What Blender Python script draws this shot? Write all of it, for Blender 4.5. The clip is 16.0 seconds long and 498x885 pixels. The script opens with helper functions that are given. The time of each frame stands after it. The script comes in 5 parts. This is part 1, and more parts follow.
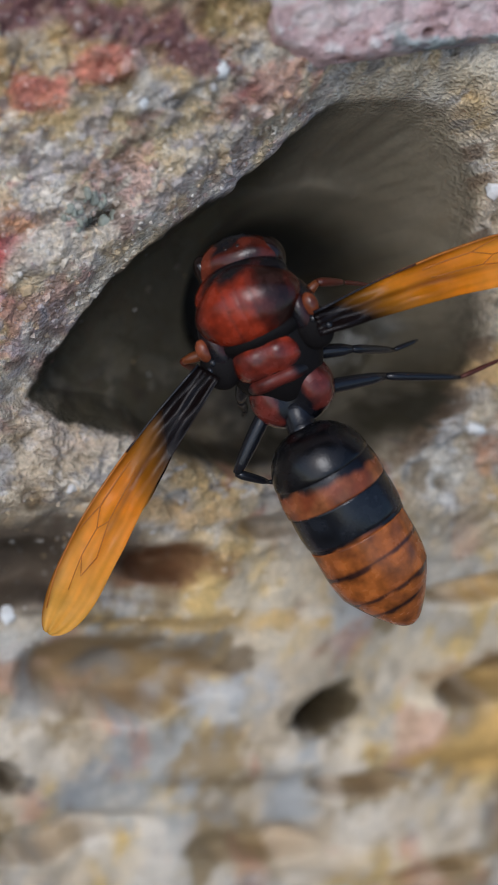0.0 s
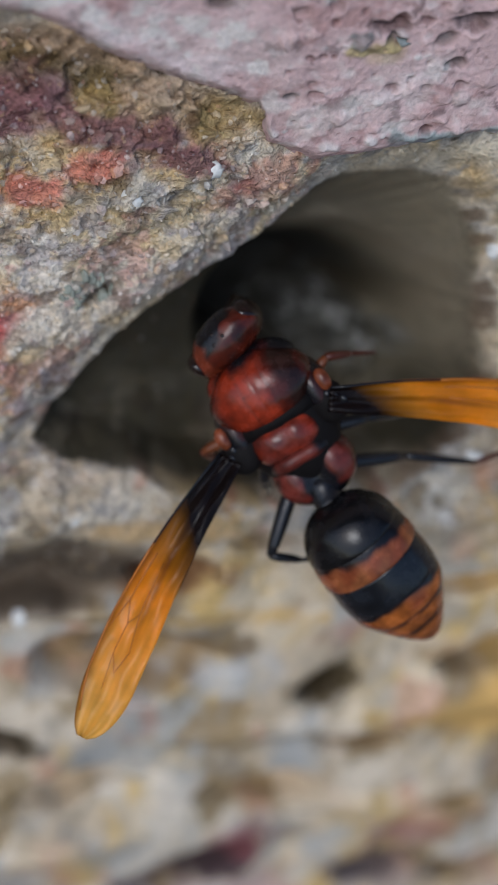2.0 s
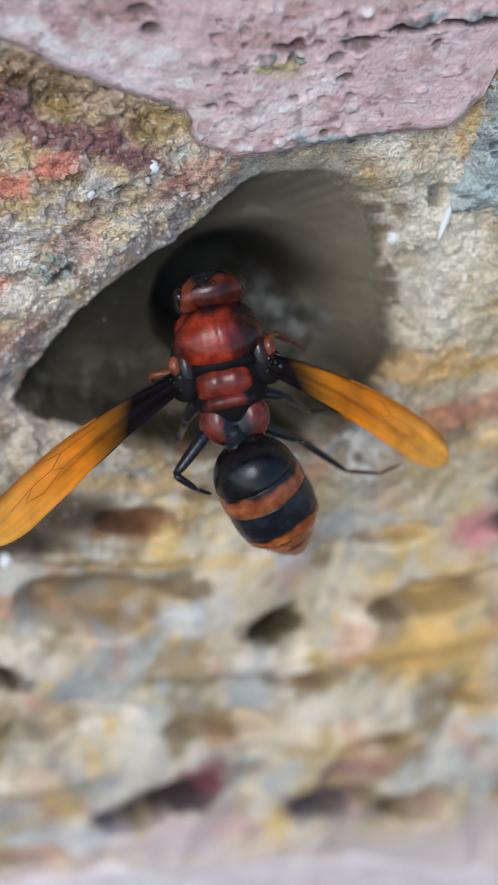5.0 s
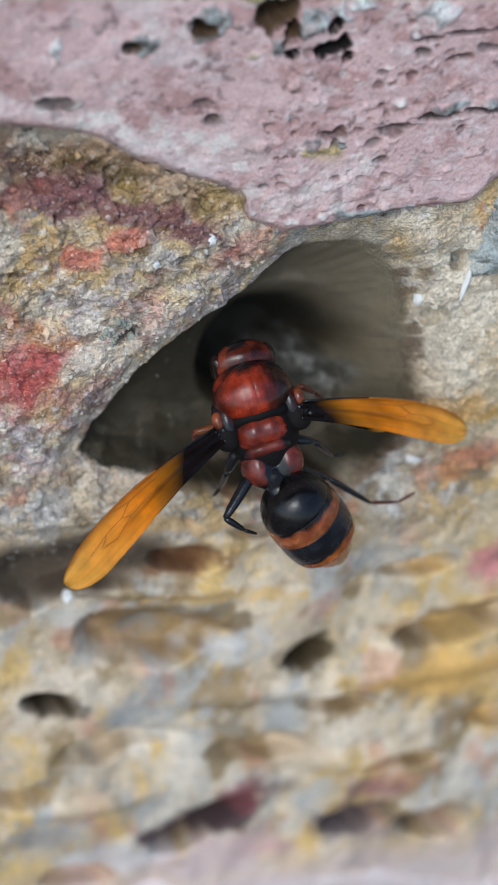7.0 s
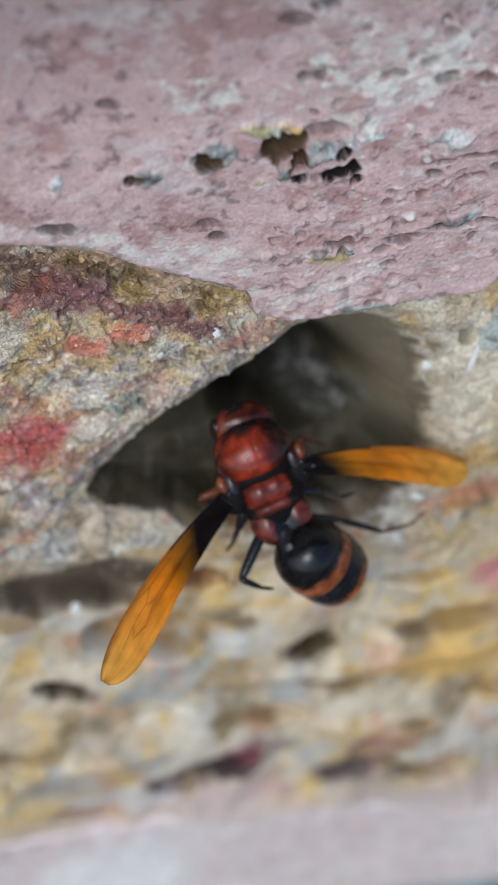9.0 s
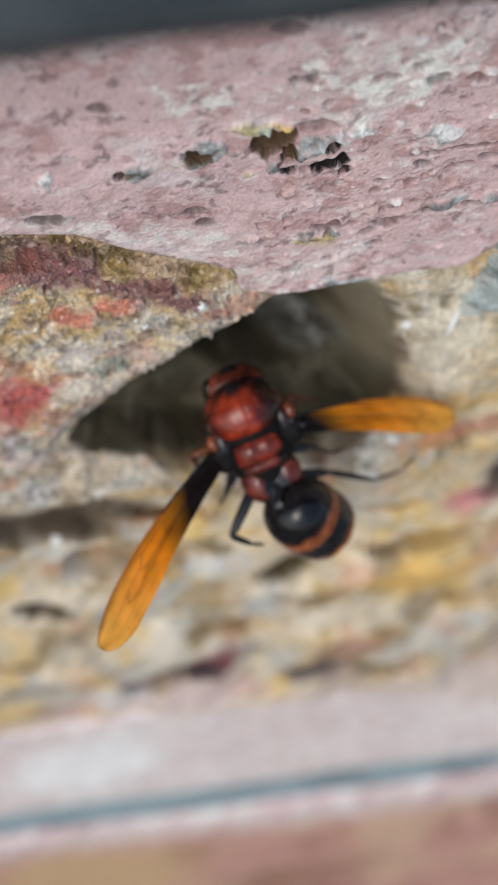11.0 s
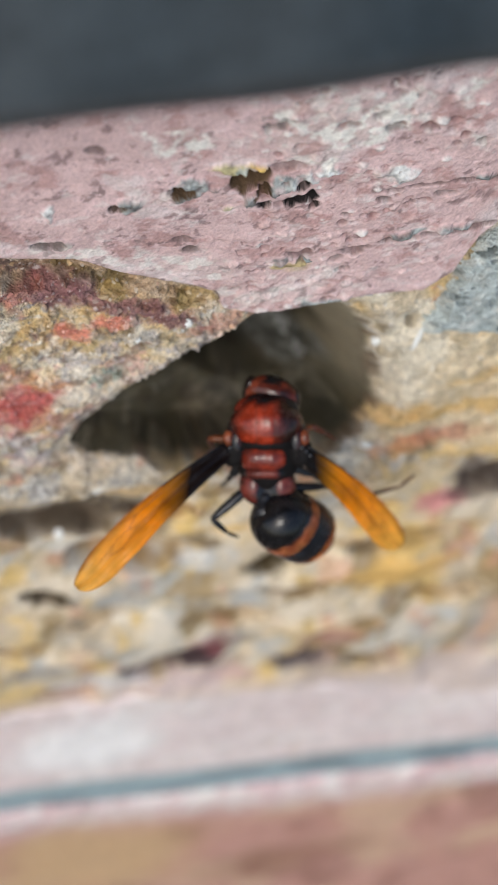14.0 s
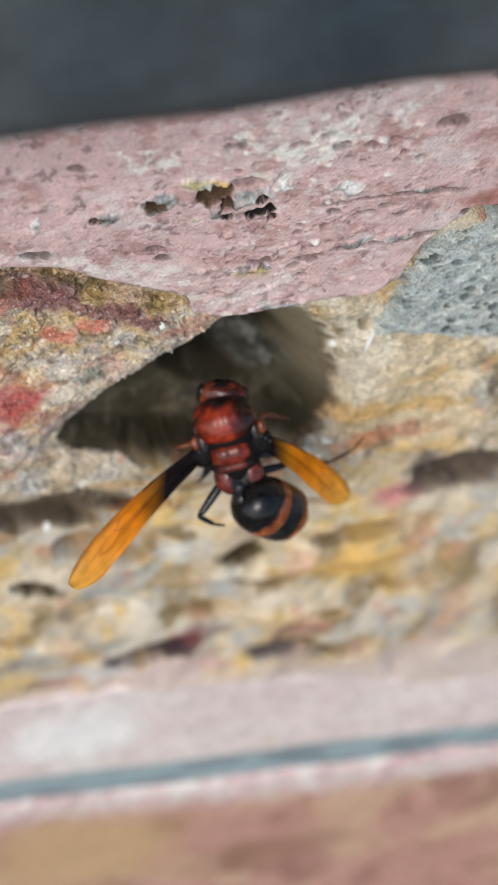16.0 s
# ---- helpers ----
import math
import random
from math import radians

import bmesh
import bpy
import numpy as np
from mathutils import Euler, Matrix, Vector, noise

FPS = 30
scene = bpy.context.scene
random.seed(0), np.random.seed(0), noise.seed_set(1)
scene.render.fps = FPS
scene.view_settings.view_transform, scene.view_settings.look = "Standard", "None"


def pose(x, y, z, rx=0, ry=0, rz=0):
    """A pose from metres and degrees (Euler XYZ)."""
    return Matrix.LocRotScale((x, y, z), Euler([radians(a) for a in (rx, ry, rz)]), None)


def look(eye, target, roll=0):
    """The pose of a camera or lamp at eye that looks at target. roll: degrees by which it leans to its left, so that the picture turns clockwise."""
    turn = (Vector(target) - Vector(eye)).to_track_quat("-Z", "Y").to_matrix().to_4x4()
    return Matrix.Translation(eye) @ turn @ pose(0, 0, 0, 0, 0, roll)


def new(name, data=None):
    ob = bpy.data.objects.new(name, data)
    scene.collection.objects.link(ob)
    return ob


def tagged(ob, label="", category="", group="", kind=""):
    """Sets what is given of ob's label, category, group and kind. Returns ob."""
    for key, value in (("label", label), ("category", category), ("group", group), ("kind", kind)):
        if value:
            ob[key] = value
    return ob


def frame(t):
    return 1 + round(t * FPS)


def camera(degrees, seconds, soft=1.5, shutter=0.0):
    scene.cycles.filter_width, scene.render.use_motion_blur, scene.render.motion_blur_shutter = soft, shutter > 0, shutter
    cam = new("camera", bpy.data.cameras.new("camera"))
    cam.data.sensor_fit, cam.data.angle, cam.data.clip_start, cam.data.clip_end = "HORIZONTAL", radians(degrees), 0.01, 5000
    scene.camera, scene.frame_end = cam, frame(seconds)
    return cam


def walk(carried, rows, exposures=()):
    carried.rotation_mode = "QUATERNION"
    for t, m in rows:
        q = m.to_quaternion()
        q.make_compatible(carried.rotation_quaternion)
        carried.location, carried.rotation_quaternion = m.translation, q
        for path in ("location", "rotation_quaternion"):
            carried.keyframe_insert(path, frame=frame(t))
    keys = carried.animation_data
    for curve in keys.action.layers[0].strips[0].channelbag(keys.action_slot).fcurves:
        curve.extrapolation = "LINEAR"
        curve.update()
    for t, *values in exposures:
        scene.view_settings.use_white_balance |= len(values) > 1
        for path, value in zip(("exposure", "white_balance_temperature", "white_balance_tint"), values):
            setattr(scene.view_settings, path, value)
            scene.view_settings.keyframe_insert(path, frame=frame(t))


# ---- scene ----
# ---------------------------------------------------------------- camera
cam = camera(15.44, 16.0)
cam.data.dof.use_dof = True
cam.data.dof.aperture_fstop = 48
walk(cam, [
    (0, pose(-0.03407, -0.07830, 0.66324, 55.52, -9.42, -14.62)),
    (0.5, pose(-0.03754, -0.07382, 0.66838, 52.24, -9.90, -15.70)),
    (1, pose(-0.03058, -0.06629, 0.67699, 47.11, -9.31, -12.10)),
    (1.5, pose(-0.02664, -0.06521, 0.67851, 45.64, -8.69, -11.75)),
    (2, pose(-0.03032, -0.06804, 0.68107, 44.86, -8.87, -12.04)),
    (2.5, pose(-0.03027, -0.06931, 0.68420, 44.76, -8.76, -11.81)),
    (3, pose(-0.03145, -0.07413, 0.68598, 45.48, -8.64, -11.77)),
    (3.5, pose(-0.03190, -0.07921, 0.68647, 46.03, -8.53, -12.49)),
    (4, pose(-0.03179, -0.08046, 0.68706, 46.38, -8.32, -12.26)),
    (4.2, pose(-0.03030, -0.08252, 0.68734, 46.51, -8.01, -11.76)),
    (6.3, pose(-0.03501, -0.09035, 0.69532, 48.29, -7.82, -12.80)),
    (6.5, pose(-0.03663, -0.09165, 0.69521, 48.63, -7.82, -13.03)),
    (7, pose(-0.03929, -0.09668, 0.69815, 49.04, -7.90, -13.31)),
    (7.5, pose(-0.03496, -0.09173, 0.70393, 46.14, -7.61, -12.31)),
    (8, pose(-0.03553, -0.08508, 0.71002, 40.19, -7.93, -11.79)),
    (8.5, pose(-0.03683, -0.08234, 0.71364, 38.76, -8.05, -11.45)),
    (9, pose(-0.03450, -0.07753, 0.71924, 38.12, -7.96, -10.77)),
    (9.2, pose(-0.03514, -0.07728, 0.72007, 37.58, -8.04, -10.93)),
    (11.3, pose(-0.03617, -0.06703, 0.72807, 30.95, -9.60, -11.16)),
    (11.5, pose(-0.03708, -0.06851, 0.72539, 30.94, -9.71, -11.16)),
    (12, pose(-0.03344, -0.06826, 0.72820, 30.53, -9.91, -10.81)),
    (12.5, pose(-0.03528, -0.06756, 0.73039, 30.15, -9.99, -10.41)),
    (13, pose(-0.03581, -0.06934, 0.73363, 30.28, -9.71, -10.35)),
    (13.5, pose(-0.03529, -0.07041, 0.73474, 30.70, -9.57, -10.31)),
    (14, pose(-0.03655, -0.07500, 0.74018, 31.24, -9.31, -10.24)),
    (14.5, pose(-0.03650, -0.07863, 0.74102, 31.78, -9.10, -10.33)),
    (15, pose(-0.03901, -0.08403, 0.74462, 32.49, -9.01, -10.62)),
    (15.5, pose(-0.03907, -0.08511, 0.74425, 32.87, -9.10, -10.88)),
    (16, pose(-0.03893, -0.08676, 0.75099, 32.81, -9.32, -10.99)),
], exposures=[(0.0, 0.15, 5950, 10.5), (1.5, 0.04, 5950, 10), (2.8, 0.03, 5950, 9.5), (3.8, 0.5, 5850, 7), (7.0, 0.45, 5950, 7), (9.0, 0.32, 6050, 6),
              (11.5, 0.5, 6550, 8), (12.5, 0.55, 6400, 6.5), (14.5, 0.57, 6700, 8.5), (16.0, 0.57, 6750, 7.5)])

# ---------------------------------------------------------------- light
world = bpy.data.worlds.new("overcast_sky")
scene.world = world
world.use_nodes = True
wn = world.node_tree.nodes
sky = wn.new("ShaderNodeTexSky")
sky.sky_type = 'NISHITA'
sky.sun_disc = False
sky.dust_density = 1.5
sky.sun_elevation = radians(43)
sky.sun_rotation = radians(220)
wn["Background"].inputs["Strength"].default_value = 0.15
world.node_tree.links.new(sky.outputs[0], wn["Background"].inputs["Color"])

sun_data = bpy.data.lights.new("sun", 'SUN')
sun_data.energy = 1.0
sun_data.angle = radians(20)
sun_data.color = (1.0, 0.96, 0.92)
sun = new("sun", sun_data)
sun.matrix_world = look((-0.5, -1.0, 1.65), (0.0, 0.0, 0.6))

MM = 0.001
BASE = 0.6          # height of the nest hole above the ground


# ---------------------------------------------------------------- noise on arrays
def lattice(ix, iy, seed):
    n = (ix.astype(np.int64) * 374761393 + iy.astype(np.int64) * 668265263 + seed * 974634541) & 0xFFFFFFFF
    n = ((n ^ (n >> 13)) * 1274126177) & 0xFFFFFFFF
    return ((n ^ (n >> 16)) & 0xFFFF) / 65535.0


def value_noise(x, y, seed):
    ix, iy = np.floor(x), np.floor(y)
    fx, fy = x - ix, y - iy
    fx, fy = fx * fx * (3 - 2 * fx), fy * fy * (3 - 2 * fy)
    a, b = lattice(ix, iy, seed), lattice(ix + 1, iy, seed)
    c, d = lattice(ix, iy + 1, seed), lattice(ix + 1, iy + 1, seed)
    return (a + (b - a) * fx) * (1 - fy) + (c + (d - c) * fx) * fy


def fbm(s, v, size, seed, octaves=4, gain=0.5):
    """Cloudy noise from -1 to 1 with lumps of the given size in mm."""
    total, weight, k = 0.0, 0.0, 1.0
    x, y = s * 0.94 + v * 0.34, v * 0.94 - s * 0.34
    for n in range(octaves):
        total = total + k * (value_noise(x * 2 ** n / size + 91.7 * n, y * 2 ** n / size - 37.3 * n, seed + n) * 2 - 1)
        weight += k
        k *= gain
    return total / weight


def step(a, b, x):
    u = np.clip((x - a) / (b - a), 0, 1)
    return u * u * (3 - 2 * u)


def oval(s, v, cs, cv, rs, rv, turn=0.0):
    """Distance from the centre of an oval, 1 on its rim."""
    c, k = math.cos(radians(turn)), math.sin(radians(turn))
    ds, dv = s - cs, v - cv
    return np.sqrt(((ds * c + dv * k) / rs) ** 2 + ((dv * c - ds * k) / rv) ** 2)


def blot(s, v, cs, cv, rs, rv, turn=0.0, soft=0.5, ragged=0.35, seed=3):
    """1 inside a ragged oval, 0 outside."""
    d = oval(s, v, cs, cv, rs, rv, turn) + ragged * fbm(s, v, 0.6 * min(rs, rv) + 0.4, seed, 3)
    return 1 - step(1 - soft, 1 + soft * 0.4, d)


def inside_depth(s, v, corners):
    """Signed distance in mm to a closed outline, positive inside."""
    best = np.full(s.shape, 1e9)
    odd = np.zeros(s.shape, bool)
    for (x0, y0), (x1, y1) in zip(corners, corners[1:] + corners[:1]):
        ex, ey = x1 - x0, y1 - y0
        k = np.clip(((s - x0) * ex + (v - y0) * ey) / (ex * ex + ey * ey), 0, 1)
        best = np.minimum(best, (s - x0 - k * ex) ** 2 + (v - y0 - k * ey) ** 2)
        if y0 != y1:
            odd ^= ((y0 > v) != (y1 > v)) & (s < (x1 - x0) * (v - y0) / (y1 - y0) + x0)
    return np.where(odd, 1, -1) * np.sqrt(best)


def mix(a, b, k):
    return a + (np.asarray(b) - a) * k[..., None]


# ---------------------------------------------------------------- materials
def rough_surface(name, roughness=0.88, grain=0.00035, bump=0.25, speckle=0.35):
    """Porous mineral surface: the colour lies on the mesh, its alpha says how gritty it is; grain and fine relief come from noise."""
    m = bpy.data.materials.new(name)
    m.use_nodes = True
    nt = m.node_tree
    n, l = nt.nodes, nt.links
    b = n["Principled BSDF"]
    tone = n.new("ShaderNodeVertexColor")
    tone.layer_name = "tone"
    co = n.new("ShaderNodeTexCoord")
    fine, coarse = n.new("ShaderNodeTexNoise"), n.new("ShaderNodeTexNoise")
    fine.inputs["Scale"].default_value, fine.inputs["Detail"].default_value = 1 / grain, 4
    coarse.inputs["Scale"].default_value, coarse.inputs["Detail"].default_value = 0.16 / grain, 5
    coarse.inputs["Roughness"].default_value = 0.65
    for t in (fine, coarse):
        l.new(co.outputs["Object"], t.inputs["Vector"])
    add = n.new("ShaderNodeMath")
    add.operation = 'ADD'
    l.new(fine.outputs["Fac"], add.inputs[0])
    l.new(coarse.outputs["Fac"], add.inputs[1])
    rng = n.new("ShaderNodeMapRange")
    rng.inputs["From Min"].default_value, rng.inputs["From Max"].default_value = 0.8, 1.2
    rng.inputs["To Min"].default_value, rng.inputs["To Max"].default_value = 1 - speckle, 1 + speckle
    l.new(add.outputs[0], rng.inputs["Value"])
    mul = n.new("ShaderNodeVectorMath")
    mul.operation = 'SCALE'
    l.new(tone.outputs["Color"], mul.inputs[0])
    fade = n.new("ShaderNodeMix")
    fade.inputs["A"].default_value = 1.0
    l.new(tone.outputs["Alpha"], fade.inputs["Factor"])
    l.new(rng.outputs["Result"], fade.inputs["B"])
    l.new(fade.outputs["Result"], mul.inputs["Scale"])
    l.new(mul.outputs["Vector"], b.inputs["Base Color"])
    bp = n.new("ShaderNodeBump")
    strength = n.new("ShaderNodeMath")
    strength.operation = 'MULTIPLY'
    strength.inputs[1].default_value = bump
    l.new(tone.outputs["Alpha"], strength.inputs[0])
    l.new(strength.outputs[0], bp.inputs["Strength"])
    bp.inputs["Distance"].default_value = 2.2 * grain
    l.new(add.outputs[0], bp.inputs["Height"])
    l.new(bp.outputs["Normal"], b.inputs["Normal"])
    b.inputs["Roughness"].default_value = roughness
    b.inputs["Specular IOR Level"].default_value = 0.25
    return m


def shell(name, colour, roughness=0.3, dapple=0.25, size=0.0006, bump=0.15, coat=0.0, alpha=1.0):
    """Insect cuticle or other small smooth surface with a faint mottle."""
    m = bpy.data.materials.new(name)
    m.use_nodes = True
    n, l = m.node_tree.nodes, m.node_tree.links
    b = n["Principled BSDF"]
    co, t, r = n.new("ShaderNodeTexCoord"), n.new("ShaderNodeTexNoise"), n.new("ShaderNodeMixRGB")
    t.inputs["Scale"].default_value, t.inputs["Detail"].default_value = 1 / size, 5
    l.new(co.outputs["Object"], t.inputs["Vector"])
    r.inputs[1].default_value = (*[c * (1 - dapple) for c in colour], 1)
    r.inputs[2].default_value = (*[min(1, c * (1 + dapple)) for c in colour], 1)
    l.new(t.outputs["Fac"], r.inputs[0])
    l.new(r.outputs[0], b.inputs["Base Color"])
    bp, fine = n.new("ShaderNodeBump"), n.new("ShaderNodeTexNoise")
    fine.inputs["Scale"].default_value, fine.inputs["Detail"].default_value = 6 / size, 2
    l.new(co.outputs["Object"], fine.inputs["Vector"])
    bp.inputs["Strength"].default_value, bp.inputs["Distance"].default_value = bump, size * 0.1
    l.new(fine.outputs["Fac"], bp.inputs["Height"])
    l.new(bp.outputs["Normal"], b.inputs["Normal"])
    b.inputs["Roughness"].default_value = roughness
    b.inputs["Specular IOR Level"].default_value = 0.4 if roughness < 0.55 else 0.1
    b.inputs["Coat Weight"].default_value = coat
    b.inputs["Coat Roughness"].default_value = 0.2
    b.inputs["Alpha"].default_value = alpha
    return m


def hide(name, roughness=0.16):
    """Insect cuticle whose pigment, with some painted shade, lies on the mesh: fine punctures, uneven gloss."""
    m = bpy.data.materials.new(name)
    m.use_nodes = True
    n, l = m.node_tree.nodes, m.node_tree.links
    b = n["Principled BSDF"]
    tone, co = n.new("ShaderNodeVertexColor"), n.new("ShaderNodeTexCoord")
    tone.layer_name = "tone"
    cloud, pores = n.new("ShaderNodeTexNoise"), n.new("ShaderNodeTexVoronoi")
    cloud.inputs["Scale"].default_value, cloud.inputs["Detail"].default_value = 1100, 5
    pores.inputs["Scale"].default_value = 11000
    l.new(co.outputs["Object"], cloud.inputs["Vector"])
    l.new(co.outputs["Object"], pores.inputs["Vector"])
    rng, gloss, mul = n.new("ShaderNodeMapRange"), n.new("ShaderNodeMapRange"), n.new("ShaderNodeVectorMath")
    rng.inputs["From Min"].default_value, rng.inputs["From Max"].default_value = 0.3, 0.7
    rng.inputs["To Min"].default_value, rng.inputs["To Max"].default_value = 0.42, 1.38
    l.new(cloud.outputs["Fac"], rng.inputs["Value"])
    mul.operation = 'SCALE'
    l.new(tone.outputs["Color"], mul.inputs[0])
    l.new(rng.outputs["Result"], mul.inputs["Scale"])
    l.new(mul.outputs["Vector"], b.inputs["Base Color"])
    gloss.inputs["From Min"].default_value, gloss.inputs["From Max"].default_value = 0.3, 0.7
    gloss.inputs["To Min"].default_value, gloss.inputs["To Max"].default_value = roughness - 0.07, roughness + 0.12
    l.new(cloud.outputs["Fac"], gloss.inputs["Value"])
    l.new(gloss.outputs["Result"], b.inputs["Roughness"])
    bp = n.new("ShaderNodeBump")
    bp.inputs["Strength"].default_value, bp.inputs["Distance"].default_value = 0.12, 0.00004
    l.new(pores.outputs["Distance"], bp.inputs["Height"])
    l.new(bp.outputs["Normal"], b.inputs["Normal"])
    b.inputs["Specular IOR Level"].default_value = 0.34
    return m


def membrane(name):
    """Wing skin: the tone on the mesh runs from sooty root to amber; it lets light through."""
    m = bpy.data.materials.new(name)
    m.use_nodes = True
    n, l = m.node_tree.nodes, m.node_tree.links
    b, out = n["Principled BSDF"], n["Material Output"]
    tone = n.new("ShaderNodeVertexColor")
    tone.layer_name = "tone"
    co, t, mul = n.new("ShaderNodeTexCoord"), n.new("ShaderNodeTexNoise"), n.new("ShaderNodeVectorMath")
    t.inputs["Scale"].default_value, t.inputs["Detail"].default_value = 900, 4
    l.new(co.outputs["Object"], t.inputs["Vector"])
    rng = n.new("ShaderNodeMapRange")
    rng.inputs["From Min"].default_value, rng.inputs["From Max"].default_value = 0.3, 0.7
    rng.inputs["To Min"].default_value, rng.inputs["To Max"].default_value = 0.88, 1.12
    l.new(t.outputs["Fac"], rng.inputs["Value"])
    mul.operation = 'SCALE'
    l.new(tone.outputs["Color"], mul.inputs[0])
    l.new(rng.outputs["Result"], mul.inputs["Scale"])
    l.new(mul.outputs["Vector"], b.inputs["Base Color"])
    b.inputs["Roughness"].default_value = 0.28
    b.inputs["Specular IOR Level"].default_value = 0.3
    b.inputs["Alpha"].default_value = 0.84
    bp = n.new("ShaderNodeBump")
    bp.inputs["Strength"].default_value, bp.inputs["Distance"].default_value = 0.4, 0.0002
    l.new(t.outputs["Fac"], bp.inputs["Height"])
    l.new(bp.outputs["Normal"], b.inputs["Normal"])
    tr, mx = n.new("ShaderNodeBsdfTranslucent"), n.new("ShaderNodeMixShader")
    l.new(mul.outputs["Vector"], tr.inputs["Color"])
    mx.inputs[0].default_value = 0.5
    l.new(b.outputs[0], mx.inputs[1])
    l.new(tr.outputs[0], mx.inputs[2])
    l.new(mx.outputs[0], out.inputs["Surface"])
    return m


MORTAR = rough_surface("lime_mortar", grain=0.00022, bump=0.75, speckle=0.3)
BRICK = rough_surface("weathered_brick", grain=0.00026, bump=0.3, speckle=0.14)
GRIT = rough_surface("sand_grit", roughness=0.55, grain=0.0003, bump=0.2, speckle=0.25)
SLATE = rough_surface("dark_slate", roughness=0.7, grain=0.0005, bump=0.15, speckle=0.25)
SOIL = rough_surface("bare_soil", grain=0.02, bump=0.5, speckle=0.4)
LICHEN = shell("grey_lichen", (0.3, 0.32, 0.27), 0.85, 0.45, 0.0004, 0.6)
QUARTZ = shell("quartz_grain", (0.7, 0.7, 0.67), 0.4, 0.15, 0.0008)
LIMESTONE = shell("grey_grit", (0.22, 0.25, 0.245), 0.85, 0.6, 0.0005, 0.8)
BLACK = shell("black_cuticle", (0.008, 0.009, 0.012), 0.27, 0.3, 0.0007, 0.25)
SOOT = shell("sooty_cuticle", (0.006, 0.005, 0.005), 0.6, 0.4, 0.0005, 0.5)
UMBER = shell("umber_cuticle", (0.07, 0.016, 0.008), 0.4, 0.3, 0.0006, 0.25)
AMBER = shell("amber_leg", (0.15, 0.042, 0.012), 0.35, 0.4, 0.0006, 0.25)
EYE = shell("dark_eye", (0.012, 0.006, 0.005), 0.18, 0.2, 0.0004, 0.1)
VEIN = shell("wing_vein", (0.46, 0.15, 0.014), 0.4, 0.3, 0.0005)
WING = membrane("amber_wing")
HIDE = hide("pigmented_cuticle", 0.22)
DULL = hide("dull_cuticle", 0.4)


# ---------------------------------------------------------------- mesh helpers
def mesh_object(name, verts, faces, material, parent=None, label="", tones=None, smooth=True):
    me = bpy.data.meshes.new(name)
    me.from_pydata(verts, [], faces)
    if tones is not None:
        layer = me.color_attributes.new("tone", 'FLOAT_COLOR', 'POINT')
        layer.data.foreach_set("color", np.c_[tones, np.ones(len(tones))].astype(np.float32).ravel())
    me.materials.append(material)
    me.polygons.foreach_set("use_smooth", [smooth] * len(me.polygons))
    me.update()
    ob = new(name, me)
    if parent:
        ob.parent = parent
    if label:
        ob["label"] = label
    return ob


def part(name, bm, material, parent=None, label=""):
    """Links a bmesh as one mesh object under a thing or a part."""
    me = bpy.data.meshes.new(name)
    bm.to_mesh(me)
    bm.free()
    for mat in material if isinstance(material, (list, tuple)) else [material]:
        me.materials.append(mat)
    me.polygons.foreach_set("use_smooth", [True] * len(me.polygons))
    ob = new(name, me)
    if parent:
        ob.parent = parent
    if label:
        ob["label"] = label
    return ob


def relief(name, s, v, out, tones, material, parent, label="", back=22.0, lean=0.65, gritty=None):
    """A slab whose front is a relief: s and v along and up the wall, out towards the viewer, all grids in mm.
    The relief leans upwards, so that hollows run in and down like pockets under a worn ledge."""
    rows, cols = s.shape
    front = np.stack([s, -out, v + lean * out + BASE / MM], -1).reshape(-1, 3) * MM
    idx = np.arange(rows * cols).reshape(rows, cols)
    rim = np.concatenate([idx[0, :], idx[1:, -1], idx[-1, -2::-1], idx[-2:0:-1, 0]])
    rear = front[rim].copy()
    rear[:, 1] = back * MM
    verts = np.concatenate([front, rear])
    quads = np.stack([idx[:-1, :-1], idx[:-1, 1:], idx[1:, 1:], idx[1:, :-1]], -1).reshape(-1, 4)
    r = np.arange(len(rim))
    skirt = np.stack([rim[r], rows * cols + r, rows * cols + (r + 1) % len(rim), rim[(r + 1) % len(rim)]], -1)
    faces = np.concatenate([quads, skirt])
    me = bpy.data.meshes.new(name)
    me.vertices.add(len(verts))
    me.vertices.foreach_set("co", verts.astype(np.float32).ravel())
    me.loops.add(faces.size)
    me.loops.foreach_set("vertex_index", faces.astype(np.int32).ravel())
    me.polygons.add(len(faces))
    me.polygons.foreach_set("loop_start", np.arange(len(faces), dtype=np.int32) * 4)
    me.update(calc_edges=True)
    me.polygons.foreach_set("use_smooth", [True] * len(faces))
    flat = tones.reshape(-1, 3)
    flat = np.concatenate([flat, flat[rim]])
    layer = me.color_attributes.new("tone", 'FLOAT_COLOR', 'POINT')
    alpha = np.ones(rows * cols) if gritty is None else gritty.ravel()
    layer.data.foreach_set("color", np.c_[np.clip(flat, 0.005, 0.95), np.concatenate([alpha, alpha[rim]])].astype(np.float32).ravel())
    me.materials.append(material)
    ob = new(name, me)
    ob.parent = parent
    if label:
        ob["label"] = label
    return ob


def spaced(a, b, fine_a, fine_b, fine, coarse):
    """Positions from a to b, close together between fine_a and fine_b."""
    return np.concatenate([np.arange(a, fine_a, coarse), np.arange(fine_a, fine_b, fine), np.arange(fine_b, b + coarse, coarse)])


